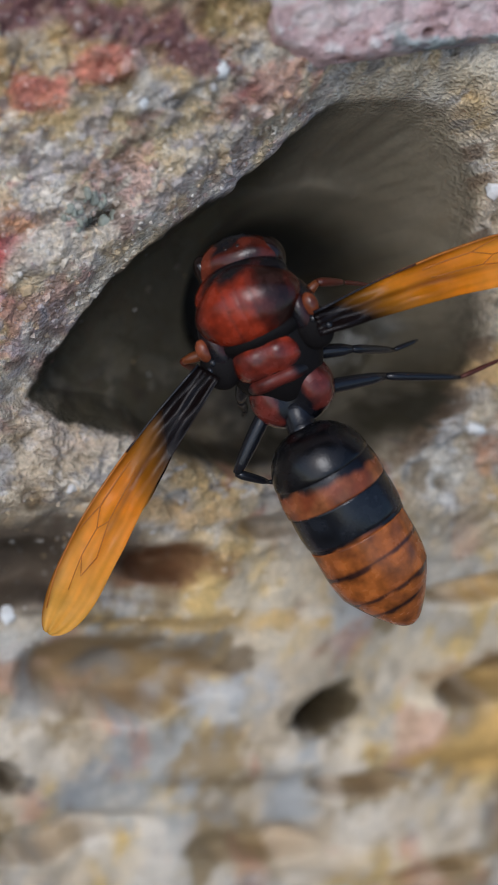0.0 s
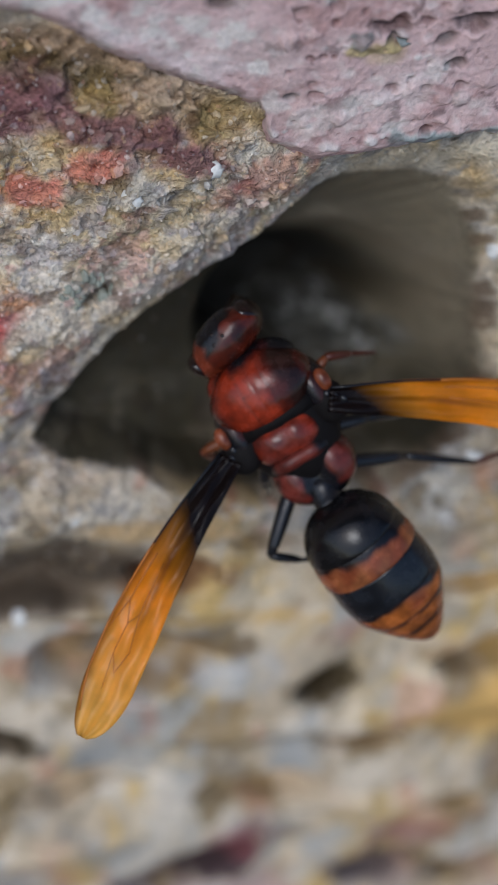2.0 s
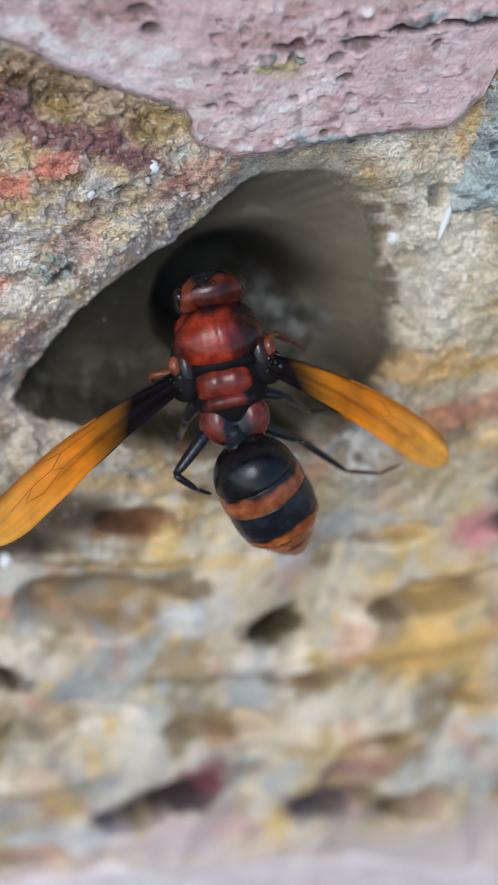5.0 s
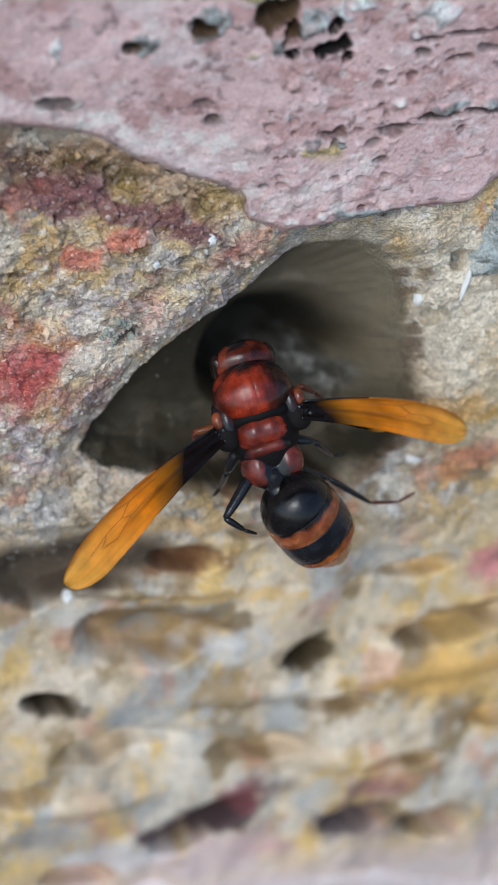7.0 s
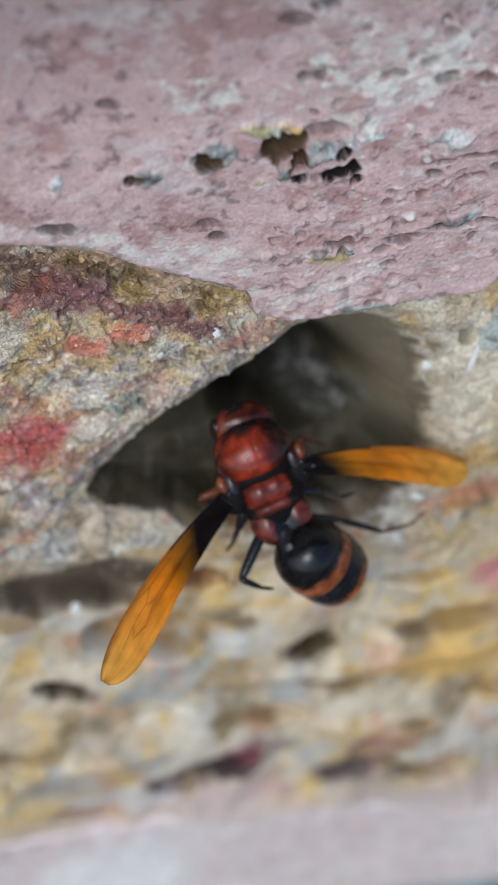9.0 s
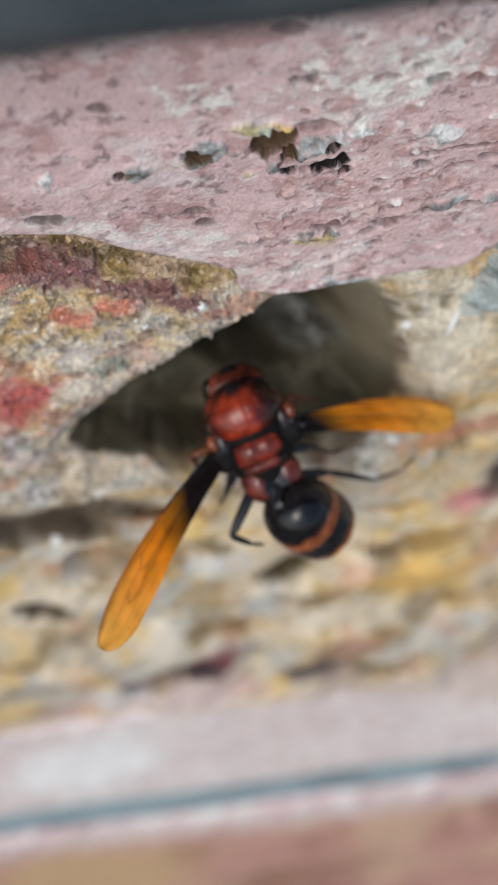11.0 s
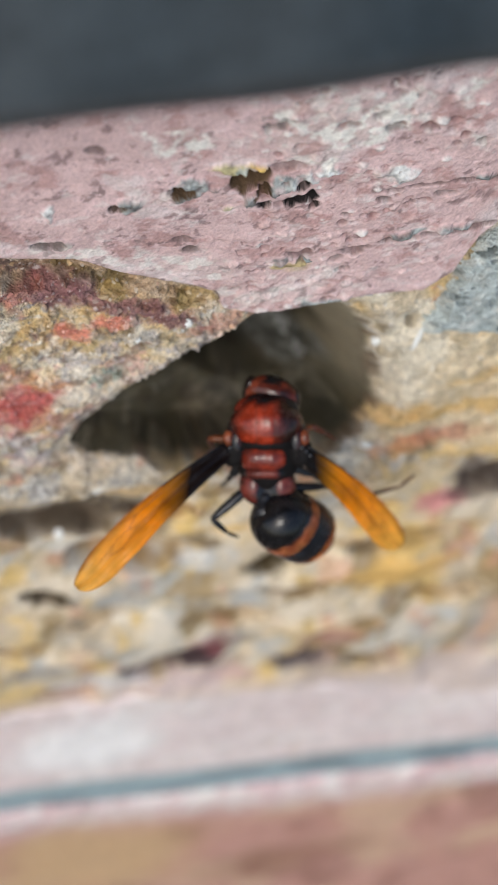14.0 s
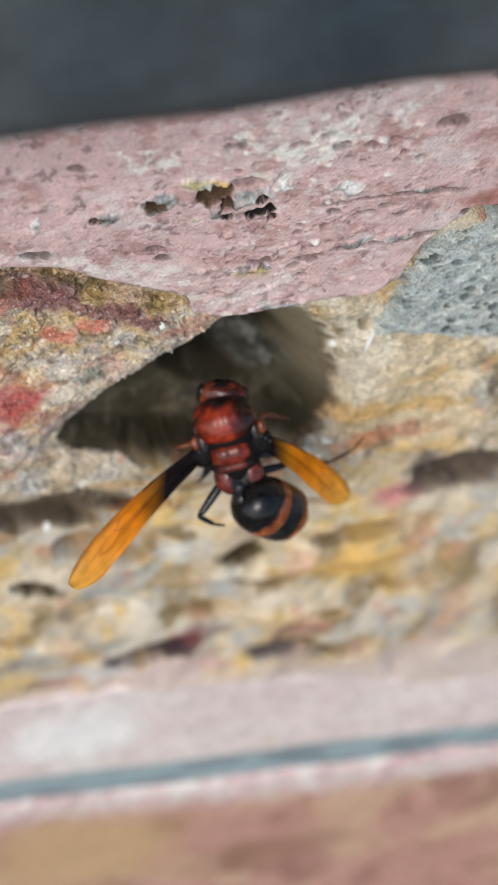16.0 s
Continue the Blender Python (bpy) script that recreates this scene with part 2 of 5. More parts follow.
# ---------------------------------------------------------------- ground and wall body
def box(name, x0, x1, y0, y1, z0, z1, material, tone, bevel=0.004):
    bm = bmesh.new()
    bmesh.ops.create_cube(bm, size=1)
    for p in bm.verts:
        p.co = Vector(((x0 + x1) / 2 + p.co.x * (x1 - x0), (y0 + y1) / 2 + p.co.y * (y1 - y0), (z0 + z1) / 2 + p.co.z * (z1 - z0)))
    if bevel:
        bmesh.ops.bevel(bm, geom=bm.edges[:], offset=bevel, segments=3, affect='EDGES')
    ob = part(name, bm, material)
    layer = ob.data.color_attributes.new("tone", 'FLOAT_COLOR', 'POINT')
    layer.data.foreach_set("color", np.tile((*tone, 1), len(ob.data.vertices)).astype(np.float32))
    return ob


ground = box("ground", -400, 400, -400, 400, -0.4, 0.0, SOIL, (0.16, 0.13, 0.1), 0)
tagged(ground, "bare brown soil at the foot of the wall", "ground", kind="structure")
wall = box("wall", -1.6, 1.6, 0.0395, 0.235, -0.05, 0.7, BRICK, (0.36, 0.24, 0.2))
tagged(wall, "weathered garden wall of pink brick and crumbling mortar", "wall", kind="structure")
for x0, x1, z0, z1 in ((-1.6, -0.0805, -0.05, 0.7), (0.1225, 1.6, -0.05, 0.7), (-0.0802, 0.1222, -0.05, 0.4285), (0.0925, 0.1222, 0.5215, 0.7)):
    flank = box("masonry", x0, x1, 0.0015, 0.039, z0, z1, BRICK, (0.42, 0.27, 0.23), 0.0008)
    flank.parent = wall


def build_coping():
    """Dark slab that juts out over the top course, its lower edge a little out of level."""
    x = np.concatenate([np.linspace(-1.5, -0.08, 40), np.arange(-0.078, 0.0785, 0.002), np.linspace(0.08, 1.5, 40)])
    prof = [(0.03, 0.0), (-0.019, 0.0), (-0.0218, 0.001), (-0.023, 0.004), (-0.023, 0.04), (-0.0215, 0.044), (-0.018, 0.046), (0.26, 0.046), (0.26, 0.0)]
    verts, faces, tones = [], [], []
    for i, a in enumerate(x):
        for j, (y, z) in enumerate(prof):
            w = 0.0001 * math.sin(a * 160 + j) + 0.00008 * math.sin(a * 390 + 2 * j)
            verts.append((a, y + w * (0 < j < 7), 0.6799 + z + 0.138 * max(-0.07, min(0.07, a)) * (z < 0.04) + w))
            k = 0.5 + 0.3 * math.sin(a * 61 + j * 0.7) * math.sin(a * 147) + 0.2 * math.sin(a * 470 + j) - 0.3 * (z > 0.01) + 0.2 * (z < 0.003)
            tones.append((0.035 + 0.05 * k, 0.05 + 0.048 * k, 0.062 + 0.045 * k))
    m = len(prof)
    for i in range(len(x) - 1):
        for j in range(m):
            faces.append((i * m + j, (i + 1) * m + j, (i + 1) * m + (j + 1) % m, i * m + (j + 1) % m))
    faces += [tuple(range(m)), tuple(range((len(x) - 1) * m, len(x) * m))[::-1]]
    ob = mesh_object("coping", verts, faces, SLATE, tones=np.array(tones))
    return tagged(ob, "dark grey slate coping jutting out over the brick", "coping", kind="structure")


build_coping()

# outline of the throat of the nest hole, a few mm behind the face of the wall, mm
HOLE = [(-16.0, 9.8), (-14.6, 13.0), (-13.0, 16.0), (-10.3, 19.3), (-7.3, 22.1), (-4.8, 24.7), (-3.0, 26.8), (-0.8, 28.2),
        (1.7, 28.4), (4.0, 27.6), (6.2, 24.7), (7.7, 20.6), (8.9, 16.2), (9.6, 12.8), (8.6, 9.0), (5.0, 5.0), (-2.4, 4.0), (-6.3, 5.0), (-10.1, 6.8), (-13.5, 8.0)]
# lower edge of the upper brick
EDGE_S = [-80, -23, -18.5, -14.7, -11.5, -7.6, -6.7, -4.1, -1.0, 1.1, 4.0, 6.0, 8.5, 10.2, 11.2, 13.3, 15.5, 24, 90]
EDGE_V = [37.0, 37.3, 36.7, 34.6, 33.3, 31.9, 29.8, 28.9, 29.4, 29.9, 30.5, 30.7, 31.0, 33.0, 37.0, 40.2, 41.2, 41.5, 42.0]


SURFACE = {}


def build_mortar():
    s1 = np.concatenate([np.arange(-80, -26, 1.0), np.arange(-26, 14, 0.11), np.arange(14, 30, 0.25), np.arange(30, 91, 1.0)])
    v1 = np.concatenate([np.arange(-78, -52, 1.0), np.arange(-52, 2, 0.25), np.arange(2, 38, 0.11), np.arange(38, 62, 1.0)])
    s, v = np.meshgrid(s1, v1)
    w = v * 0.62
    lump = fbm(s, w, 6, 11, 3)
    crumb = fbm(s, v, 1.9, 23, 4, 0.6)
    grain = fbm(s, v, 0.75, 29, 2)
    layer = fbm(s, w, 3.0, 37, 3)
    near = step(-8, 5, v) * (1 - 0.9 * (1 - step(0.7, 1.3, oval(s, v, -15.6, -2.4, 9, 4.5, 6))))
    ragged = fbm(s, v, 4.0, 17, 2, 0.4)
    soft = fbm(s, v * 0.5, 4.2, 15, 2, 0.4)
    chips = step(-0.03, 0.05, fbm(s, v, 2.6, 41, 3, 0.6)) + 0.7 * step(0.12, 0.18, fbm(s, v, 1.5, 43, 3, 0.6)) - 0.8 * step(0.3, 0.4, fbm(s, v, 1.1, 47, 3, 0.6))
    upper = step(22, 27, v) * step(-3, -7, s)
    out = -0.9 + near * (1.0 * lump + 0.35 * layer + (0.5 + 0.25 * upper) * crumb + 0.2 * grain + (0.3 + 0.3 * upper) * chips) + (1 - near) * (1.2 * soft + 0.2 * crumb)
    # nest hole: a funnel that slopes in from the face, then the steep throat; the floor runs out gently below
    d = inside_depth(s, v, HOLE) + 0.3 * lump + 0.4 * crumb * step(3, 0, s) + 0.15 * grain
    bright = step(-5, 0, s)
    funnel = (step(-2.8, 0.2, d) * (1 - bright) + step(-2.2, 0.2, d) * bright) * step(5, 12, v)
    ramp = np.where(v > 10, 1.2 + 2.6 * bright * (0.45 + 0.55 * step(15, 22, v)), 1.5 + 1.0 * step(12, 5, v)) + 1.6 * step(-7, -11, s) * step(12, 9, v)
    hole = step(-0.2, 1.0, d / ramp)
    lined = step(-0.6, 0.6, inside_depth(s, v, HOLE)) * step(4, 8, v)
    out = (out + 0.9) * (1 - 0.25 * funnel) * (1 - 0.88 * lined) - 0.9 - (1.9 - 0.3 * bright) * funnel - 8.6 * hole * (0.5 + 0.5 * step(-12, -3, s))
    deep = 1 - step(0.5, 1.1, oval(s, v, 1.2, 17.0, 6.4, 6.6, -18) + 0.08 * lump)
    out -= 11.0 * deep * hole
    plug = 1 - step(0.3, 1.1, oval(s, v, 4.2, 14.6, 3.0, 3.4) + 0.35 * crumb)
    out += (5.5 + 1.2 * crumb + 0.6 * grain) * plug * hole
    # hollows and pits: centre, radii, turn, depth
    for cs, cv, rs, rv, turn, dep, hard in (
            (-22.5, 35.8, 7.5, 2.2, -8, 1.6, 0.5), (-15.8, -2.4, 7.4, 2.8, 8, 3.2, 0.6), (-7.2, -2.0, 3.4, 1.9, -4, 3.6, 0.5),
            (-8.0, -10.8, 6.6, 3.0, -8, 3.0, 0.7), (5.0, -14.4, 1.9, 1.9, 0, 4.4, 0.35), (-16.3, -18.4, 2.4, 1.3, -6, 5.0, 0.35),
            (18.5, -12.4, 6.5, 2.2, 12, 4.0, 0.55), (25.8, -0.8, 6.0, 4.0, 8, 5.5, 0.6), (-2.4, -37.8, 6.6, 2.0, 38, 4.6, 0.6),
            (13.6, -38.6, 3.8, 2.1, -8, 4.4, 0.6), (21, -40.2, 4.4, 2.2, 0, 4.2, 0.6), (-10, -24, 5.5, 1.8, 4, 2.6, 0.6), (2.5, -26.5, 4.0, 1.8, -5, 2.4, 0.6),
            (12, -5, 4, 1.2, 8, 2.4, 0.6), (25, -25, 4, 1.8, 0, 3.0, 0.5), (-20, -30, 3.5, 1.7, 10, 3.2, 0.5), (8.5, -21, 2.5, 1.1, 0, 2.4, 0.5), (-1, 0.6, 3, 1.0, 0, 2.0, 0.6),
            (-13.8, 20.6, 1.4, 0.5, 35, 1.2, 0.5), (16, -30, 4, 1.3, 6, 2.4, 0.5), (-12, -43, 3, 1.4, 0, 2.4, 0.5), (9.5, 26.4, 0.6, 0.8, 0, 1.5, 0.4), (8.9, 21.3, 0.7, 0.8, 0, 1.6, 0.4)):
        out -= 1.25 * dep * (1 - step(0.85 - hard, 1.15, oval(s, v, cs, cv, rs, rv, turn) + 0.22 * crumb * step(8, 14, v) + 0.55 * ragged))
    # ledges that stand a little proud
    for cs, cv, rs, rv, turn, rise in ((-10, -5.2, 8, 1.1, -6, 1.1), (-16, 3.6, 8, 1.2, 5, 0.8), (16, -17.5, 8, 2.2, 5, 1.0), (13, 16, 3.5, 10, -8, 0.6),
                                       (0, -19, 7, 1.6, 0, 0.8), (12, -29, 8, 2, -4, 0.8), (-12, -32, 7, 1.6, 8, 0.8), (10, 2, 5, 1.5, 0, 0.7)):
        out += rise * (1 - step(0.2, 1.2, oval(s, v, cs, cv, rs, rv, turn) + 0.2 * crumb))
    # keep below the bricks and in the lower joint
    out = np.where(v > np.interp(s, EDGE_S, EDGE_V) + 0.6, np.minimum(out, -1.4), out)
    out = np.where(v > np.interp(s, EDGE_S, EDGE_V) + 4.0, np.minimum(out, -7.0), out)
    out = np.where(v < -46, np.minimum(out, -1.2), out)
    # colour
    tan, ochre, grey = (0.55, 0.46, 0.33), (0.58, 0.41, 0.19), (0.4, 0.385, 0.36)
    pale, rust, plum = (0.69, 0.63, 0.52), (0.45, 0.17, 0.11), (0.21, 0.085, 0.1)
    tone = np.zeros(s.shape + (3,)) + tan
    band = fbm(s, w, 4.6, 51, 4, 0.55)
    low = step(4, -6, v)
    tone = mix(tone, ochre, step(0.0, 0.3, band + 0.2 * low) * 0.9)
    tone = mix(tone, grey, step(0.08, 0.3, fbm(s, w, 3.4, 61, 4, 0.55)) * (0.85 - 0.3 * low))
    tone = mix(tone, pale, step(0.02, 0.3, fbm(s, w, 3.0, 71, 4, 0.55)) * 0.8)
    tone = mix(tone, (0.25, 0.24, 0.24), step(0.24, 0.4, fbm(s, v, 0.9, 66, 3, 0.7)) * 0.75 * (1 - 0.6 * low) * step(9, 4, s))
    tone = mix(tone, (0.74, 0.72, 0.68), step(0.3, 0.44, fbm(s, v, 0.8, 76, 3, 0.7)) * 0.6 * (1 - 0.6 * low))
    tone = mix(tone, rust, step(0.3, 0.5, fbm(s, w, 2.6, 81, 4, 0.6)) * 0.6)
    tone = mix(tone, (0.43, 0.44, 0.44), step(0.16, 0.36, fbm(s, w, 4.2, 85, 3, 0.5)) * 0.75 * low)
    tone = mix(tone, (0.62, 0.5, 0.34), step(0.0, 0.35, fbm(s, w, 4.6, 87, 3, 0.5)) * 0.6 * low)
    tone = mix(tone, (0.36, 0.25, 0.13), step(0.22, 0.42, fbm(s, w, 4.0, 89, 3, 0.5)) * 0.75 * low)
    tone = mix(tone, (0.2, 0.15, 0.09), step(0.3, 0.5, fbm(s, w, 2.4, 91, 3, 0.6)) * 0.8)
    calm = np.zeros(s.shape + (3,)) + (0.58, 0.47, 0.33)
    for size, seed, a, b, col, k in ((5.5, 151, -0.15, 0.25, (0.64, 0.44, 0.16), 0.9), (4.5, 161, 0.03, 0.33, (0.43, 0.44, 0.43), 0.82), (4.0, 171, -0.02, 0.28, (0.72, 0.63, 0.5), 0.7), (5.0, 181, 0.04, 0.28, (0.3, 0.21, 0.1), 0.88),
                                     (3.4, 191, 0.2, 0.45, (0.52, 0.27, 0.18), 0.6), (2.6, 195, 0.18, 0.42, (0.28, 0.29, 0.29), 0.45), (1.6, 197, 0.15, 0.5, (0.25, 0.18, 0.1), 0.4)):
        calm = mix(calm, col, step(a, b, fbm(s, v * 0.6, size, seed, 5, 0.6)) * k)
    tone = tone + (calm - tone) * step(4, -5, v)[..., None]
    # blots of mineral colour; dark ones over hollows and pits also paint their shade
    for cs, cv, rs, rv, turn, col, k in (
            (17, 14, 9, 12, 0, (0.68, 0.55, 0.36), 0.85), (14, 20, 4, 6, 0, (0.7, 0.58, 0.4), 0.7), (-14, 22, 9, 5, 25, (0.68, 0.61, 0.5), 0.7), (9.8, 24, 2.6, 5, 0, (0.78, 0.7, 0.56), 0.75), (18, 12, 5, 1.2, 6, (0.64, 0.42, 0.16), 0.8), (16, 17.5, 4, 1.0, 8, (0.66, 0.45, 0.2), 0.7), (20, 4.5, 5, 1.3, 4, (0.66, 0.46, 0.2), 0.75),
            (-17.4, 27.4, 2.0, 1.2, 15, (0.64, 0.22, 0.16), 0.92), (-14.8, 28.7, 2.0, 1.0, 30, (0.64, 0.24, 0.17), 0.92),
            # small dark blots below the brick edge paint in shaded pockets
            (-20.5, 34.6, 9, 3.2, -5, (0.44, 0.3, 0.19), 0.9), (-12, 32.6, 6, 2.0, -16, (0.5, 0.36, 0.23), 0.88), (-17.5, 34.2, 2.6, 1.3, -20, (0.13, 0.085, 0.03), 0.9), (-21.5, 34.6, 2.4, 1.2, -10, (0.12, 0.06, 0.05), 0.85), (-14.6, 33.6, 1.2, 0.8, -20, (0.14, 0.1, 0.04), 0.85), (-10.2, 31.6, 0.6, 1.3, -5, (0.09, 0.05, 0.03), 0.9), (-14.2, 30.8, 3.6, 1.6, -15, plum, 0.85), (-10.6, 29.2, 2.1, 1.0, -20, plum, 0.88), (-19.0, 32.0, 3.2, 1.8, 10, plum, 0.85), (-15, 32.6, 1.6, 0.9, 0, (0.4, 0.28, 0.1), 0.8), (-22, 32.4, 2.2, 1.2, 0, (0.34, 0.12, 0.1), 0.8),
            (-9.2, 31.2, 1.8, 1.4, 0, (0.42, 0.3, 0.12), 0.8),
            (-8.3, 26.3, 1.7, 1.1, 30, (0.33, 0.11, 0.1), 0.8), (-12.5, 24.6, 5, 1.3, 22, (0.64, 0.52, 0.32), 0.8), (-17.5, 23.6, 4.5, 1.4, 15, (0.68, 0.61, 0.48), 0.8), (-8, 25.4, 4, 0.8, 30, (0.66, 0.58, 0.44), 0.7), (-16, 25.4, 3, 0.8, 10, (0.6, 0.44, 0.2), 0.7), (-11.6, 19.6, 3.6, 0.8, 42, (0.66, 0.6, 0.5), 0.75),
            (-14.6, 21.6, 2.4, 1.2, 30, (0.36, 0.36, 0.33), 0.8), (-9.8, 22.6, 3.4, 0.8, 36, (0.42, 0.36, 0.36), 0.8), (-9.2, 21.6, 3.0, 0.6, 38, (0.3, 0.17, 0.17), 0.75),
            (-21, 17.2, 3.4, 3.6, 10, (0.48, 0.11, 0.1), 0.95), (-19.4, 20.6, 3.2, 1.0, -18, (0.6, 0.3, 0.14), 0.8), (-17.5, 14.5, 1.6, 2.4, 0, (0.42, 0.2, 0.16), 0.7),
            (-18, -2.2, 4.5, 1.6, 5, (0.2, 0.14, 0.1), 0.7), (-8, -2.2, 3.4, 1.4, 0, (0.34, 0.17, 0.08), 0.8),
            (10.5, 19.5, 3.2, 9, 8, (0.68, 0.61, 0.48), 0.75), (3, 29, 5, 0.9, 8, (0.62, 0.54, 0.4), 0.7), (11.8, 12.0, 4, 2.5, 0, (0.62, 0.38, 0.12), 0.7), (13.2, 6.5, 4.0, 1.6, 8, (0.55, 0.26, 0.13), 0.8), (17.5, 8, 3.5, 1.5, 0, (0.5, 0.22, 0.14), 0.7),
            (18, -18.5, 6.5, 3.0, 5, (0.62, 0.38, 0.12), 0.9), (17.5, -11.5, 6, 1.6, 10, (0.36, 0.22, 0.1), 0.8), (20.5, -4.4, 2.6, 1.8, 10, (0.58, 0.22, 0.22), 0.85),
            (-4, -6.4, 7, 0.9, -3, (0.62, 0.41, 0.16), 0.85), (-15, -7.6, 3.5, 1.6, 0, (0.6, 0.57, 0.5), 0.8), (-8.5, -10.4, 6.4, 3.0, -6, (0.29, 0.19, 0.085), 0.92), (-9.5, -10.0, 2.2, 1.6, 0, (0.22, 0.2, 0.17), 0.8), (-1.6, -10.0, 1.0, 1.6, 0, (0.16, 0.11, 0.06), 0.8), (-2.5, -12.5, 3.4, 2.0, 0, (0.52, 0.54, 0.55), 0.7), (-9, 2.2, 5, 1.0, -8, (0.62, 0.42, 0.2), 0.8),
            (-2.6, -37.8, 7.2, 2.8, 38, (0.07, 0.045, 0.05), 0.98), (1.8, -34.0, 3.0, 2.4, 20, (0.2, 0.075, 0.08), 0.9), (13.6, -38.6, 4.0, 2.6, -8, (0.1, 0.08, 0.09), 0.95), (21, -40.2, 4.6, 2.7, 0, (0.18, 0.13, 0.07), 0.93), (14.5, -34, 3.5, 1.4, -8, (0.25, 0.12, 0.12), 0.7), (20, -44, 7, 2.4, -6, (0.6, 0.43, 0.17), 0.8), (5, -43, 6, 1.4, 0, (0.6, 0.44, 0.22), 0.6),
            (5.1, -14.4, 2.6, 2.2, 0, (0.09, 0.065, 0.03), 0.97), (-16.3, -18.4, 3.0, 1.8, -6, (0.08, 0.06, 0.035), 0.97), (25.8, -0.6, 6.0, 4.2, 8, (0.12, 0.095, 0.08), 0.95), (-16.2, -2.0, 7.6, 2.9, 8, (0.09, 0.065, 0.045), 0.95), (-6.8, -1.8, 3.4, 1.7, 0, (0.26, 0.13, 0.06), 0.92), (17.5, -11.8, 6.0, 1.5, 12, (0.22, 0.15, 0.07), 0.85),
            (0, -43, 7, 3.2, 10, (0.55, 0.4, 0.4), 0.8), (-9, -41, 4.5, 2.6, 0, (0.62, 0.6, 0.58), 0.8), (6, -41.6, 2.5, 1.2, 0, (0.45, 0.22, 0.2), 0.6), (-16, -36, 4, 2.5, 0, (0.3, 0.3, 0.3), 0.7)):
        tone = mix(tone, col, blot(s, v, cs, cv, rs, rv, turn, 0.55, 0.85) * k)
    tone = mix(tone, (0.6, 0.49, 0.45), step(-39, -46, v + 3 * band) * 0.8)
    # the left and right hollows filled dark again, shade put into the colour
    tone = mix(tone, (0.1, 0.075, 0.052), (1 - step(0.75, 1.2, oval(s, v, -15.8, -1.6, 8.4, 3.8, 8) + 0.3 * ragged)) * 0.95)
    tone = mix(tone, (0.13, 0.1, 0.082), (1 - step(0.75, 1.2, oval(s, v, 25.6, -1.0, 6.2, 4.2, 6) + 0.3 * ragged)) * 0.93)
    # brown lining of the hole, darkened for shade; grey mud in its depth
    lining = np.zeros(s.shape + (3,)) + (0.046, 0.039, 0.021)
    # upper right wall painted lighter, as if lit
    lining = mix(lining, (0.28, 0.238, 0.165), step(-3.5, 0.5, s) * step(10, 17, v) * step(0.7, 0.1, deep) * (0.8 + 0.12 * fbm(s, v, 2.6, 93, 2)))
    # deep throat painted near black in place of its shade
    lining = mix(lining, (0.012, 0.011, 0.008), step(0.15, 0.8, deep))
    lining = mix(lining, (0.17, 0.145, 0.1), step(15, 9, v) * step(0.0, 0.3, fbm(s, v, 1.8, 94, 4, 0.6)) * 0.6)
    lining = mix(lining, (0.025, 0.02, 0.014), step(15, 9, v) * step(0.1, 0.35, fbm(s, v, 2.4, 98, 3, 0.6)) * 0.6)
    left = step(-2, -6, s) * step(-18.5, -15.5, s) * step(3, 9, v) * step(26, 23, v)
    tone = mix(tone, (0.67, 0.565, 0.455), left * 0.36)
    # crumbs of ochre, rose and lilac grey in the broken stone beside the hole
    stone = step(0, -4, s) * step(5, 11, v) * (0.12 + 0.88 * step(27.5, 25.5, v)) * (1 - 0.8 * blot(s, v, -21, 17.6, 4.6, 4.4, 10))
    for size, seed, a, b, col, k in ((2.2, 601, 0.08, 0.3, (0.68, 0.5, 0.25), 0.5), (1.5, 603, 0.16, 0.34, (0.55, 0.3, 0.26), 0.55), (1.7, 605, 0.12, 0.32, (0.42, 0.39, 0.42), 0.6),
                                     (1.1, 607, 0.2, 0.36, (0.76, 0.7, 0.6), 0.7), (1.0, 609, 0.22, 0.36, (0.22, 0.15, 0.11), 0.65)):
        tone = mix(tone, col, step(a, b, fbm(s, v, size, seed, 4, 0.6)) * stone * k)
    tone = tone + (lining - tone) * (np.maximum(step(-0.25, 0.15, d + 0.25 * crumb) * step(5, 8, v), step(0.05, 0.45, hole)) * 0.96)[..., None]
    mud = blot(s, v, 4.2, 14.6, 3.2, 3.6) * hole
    tone = mix(tone, (0.13, 0.127, 0.11), mud * (0.55 + 0.45 * step(-0.2, 0.2, crumb)))
    tone = mix(tone, (0.4, 0.4, 0.38), mud * step(0.28, 0.4, fbm(s, v, 0.7, 95, 2)) * 0.7)
    tone = mix(tone, (0.06, 0.055, 0.04), mud * step(0.1, 0.3, fbm(s, v, 1.6, 97, 3)) * 0.8)
    # pale worn lip above the throat and crumbs along its edge
    tone = mix(tone, (0.66, 0.61, 0.5), step(-1.3, -0.7, d) * step(-0.1, -0.4, d) * step(12, 16, v) * step(6, 2, s) * step(-0.3, 0.2, crumb) * 0.6)
    tone = mix(tone, (0.2, 0.14, 0.09), step(-0.9, -0.4, d) * step(0.3, 0.0, d) * step(3, 6, s) * step(0.0, 0.2, fbm(s, v, 0.9, 96, 3)) * 0.8)
    tone = mix(tone, (0.27, 0.35, 0.37), step(-68, -72, v))
    tone = mix(tone, (0.13, 0.165, 0.18), step(-68, -72, v) * step(-0.05, 0.35, fbm(s, v * 2, 7, 77, 3)) * 0.7)
    SURFACE["mortar"] = (s1, v1, out, tone)
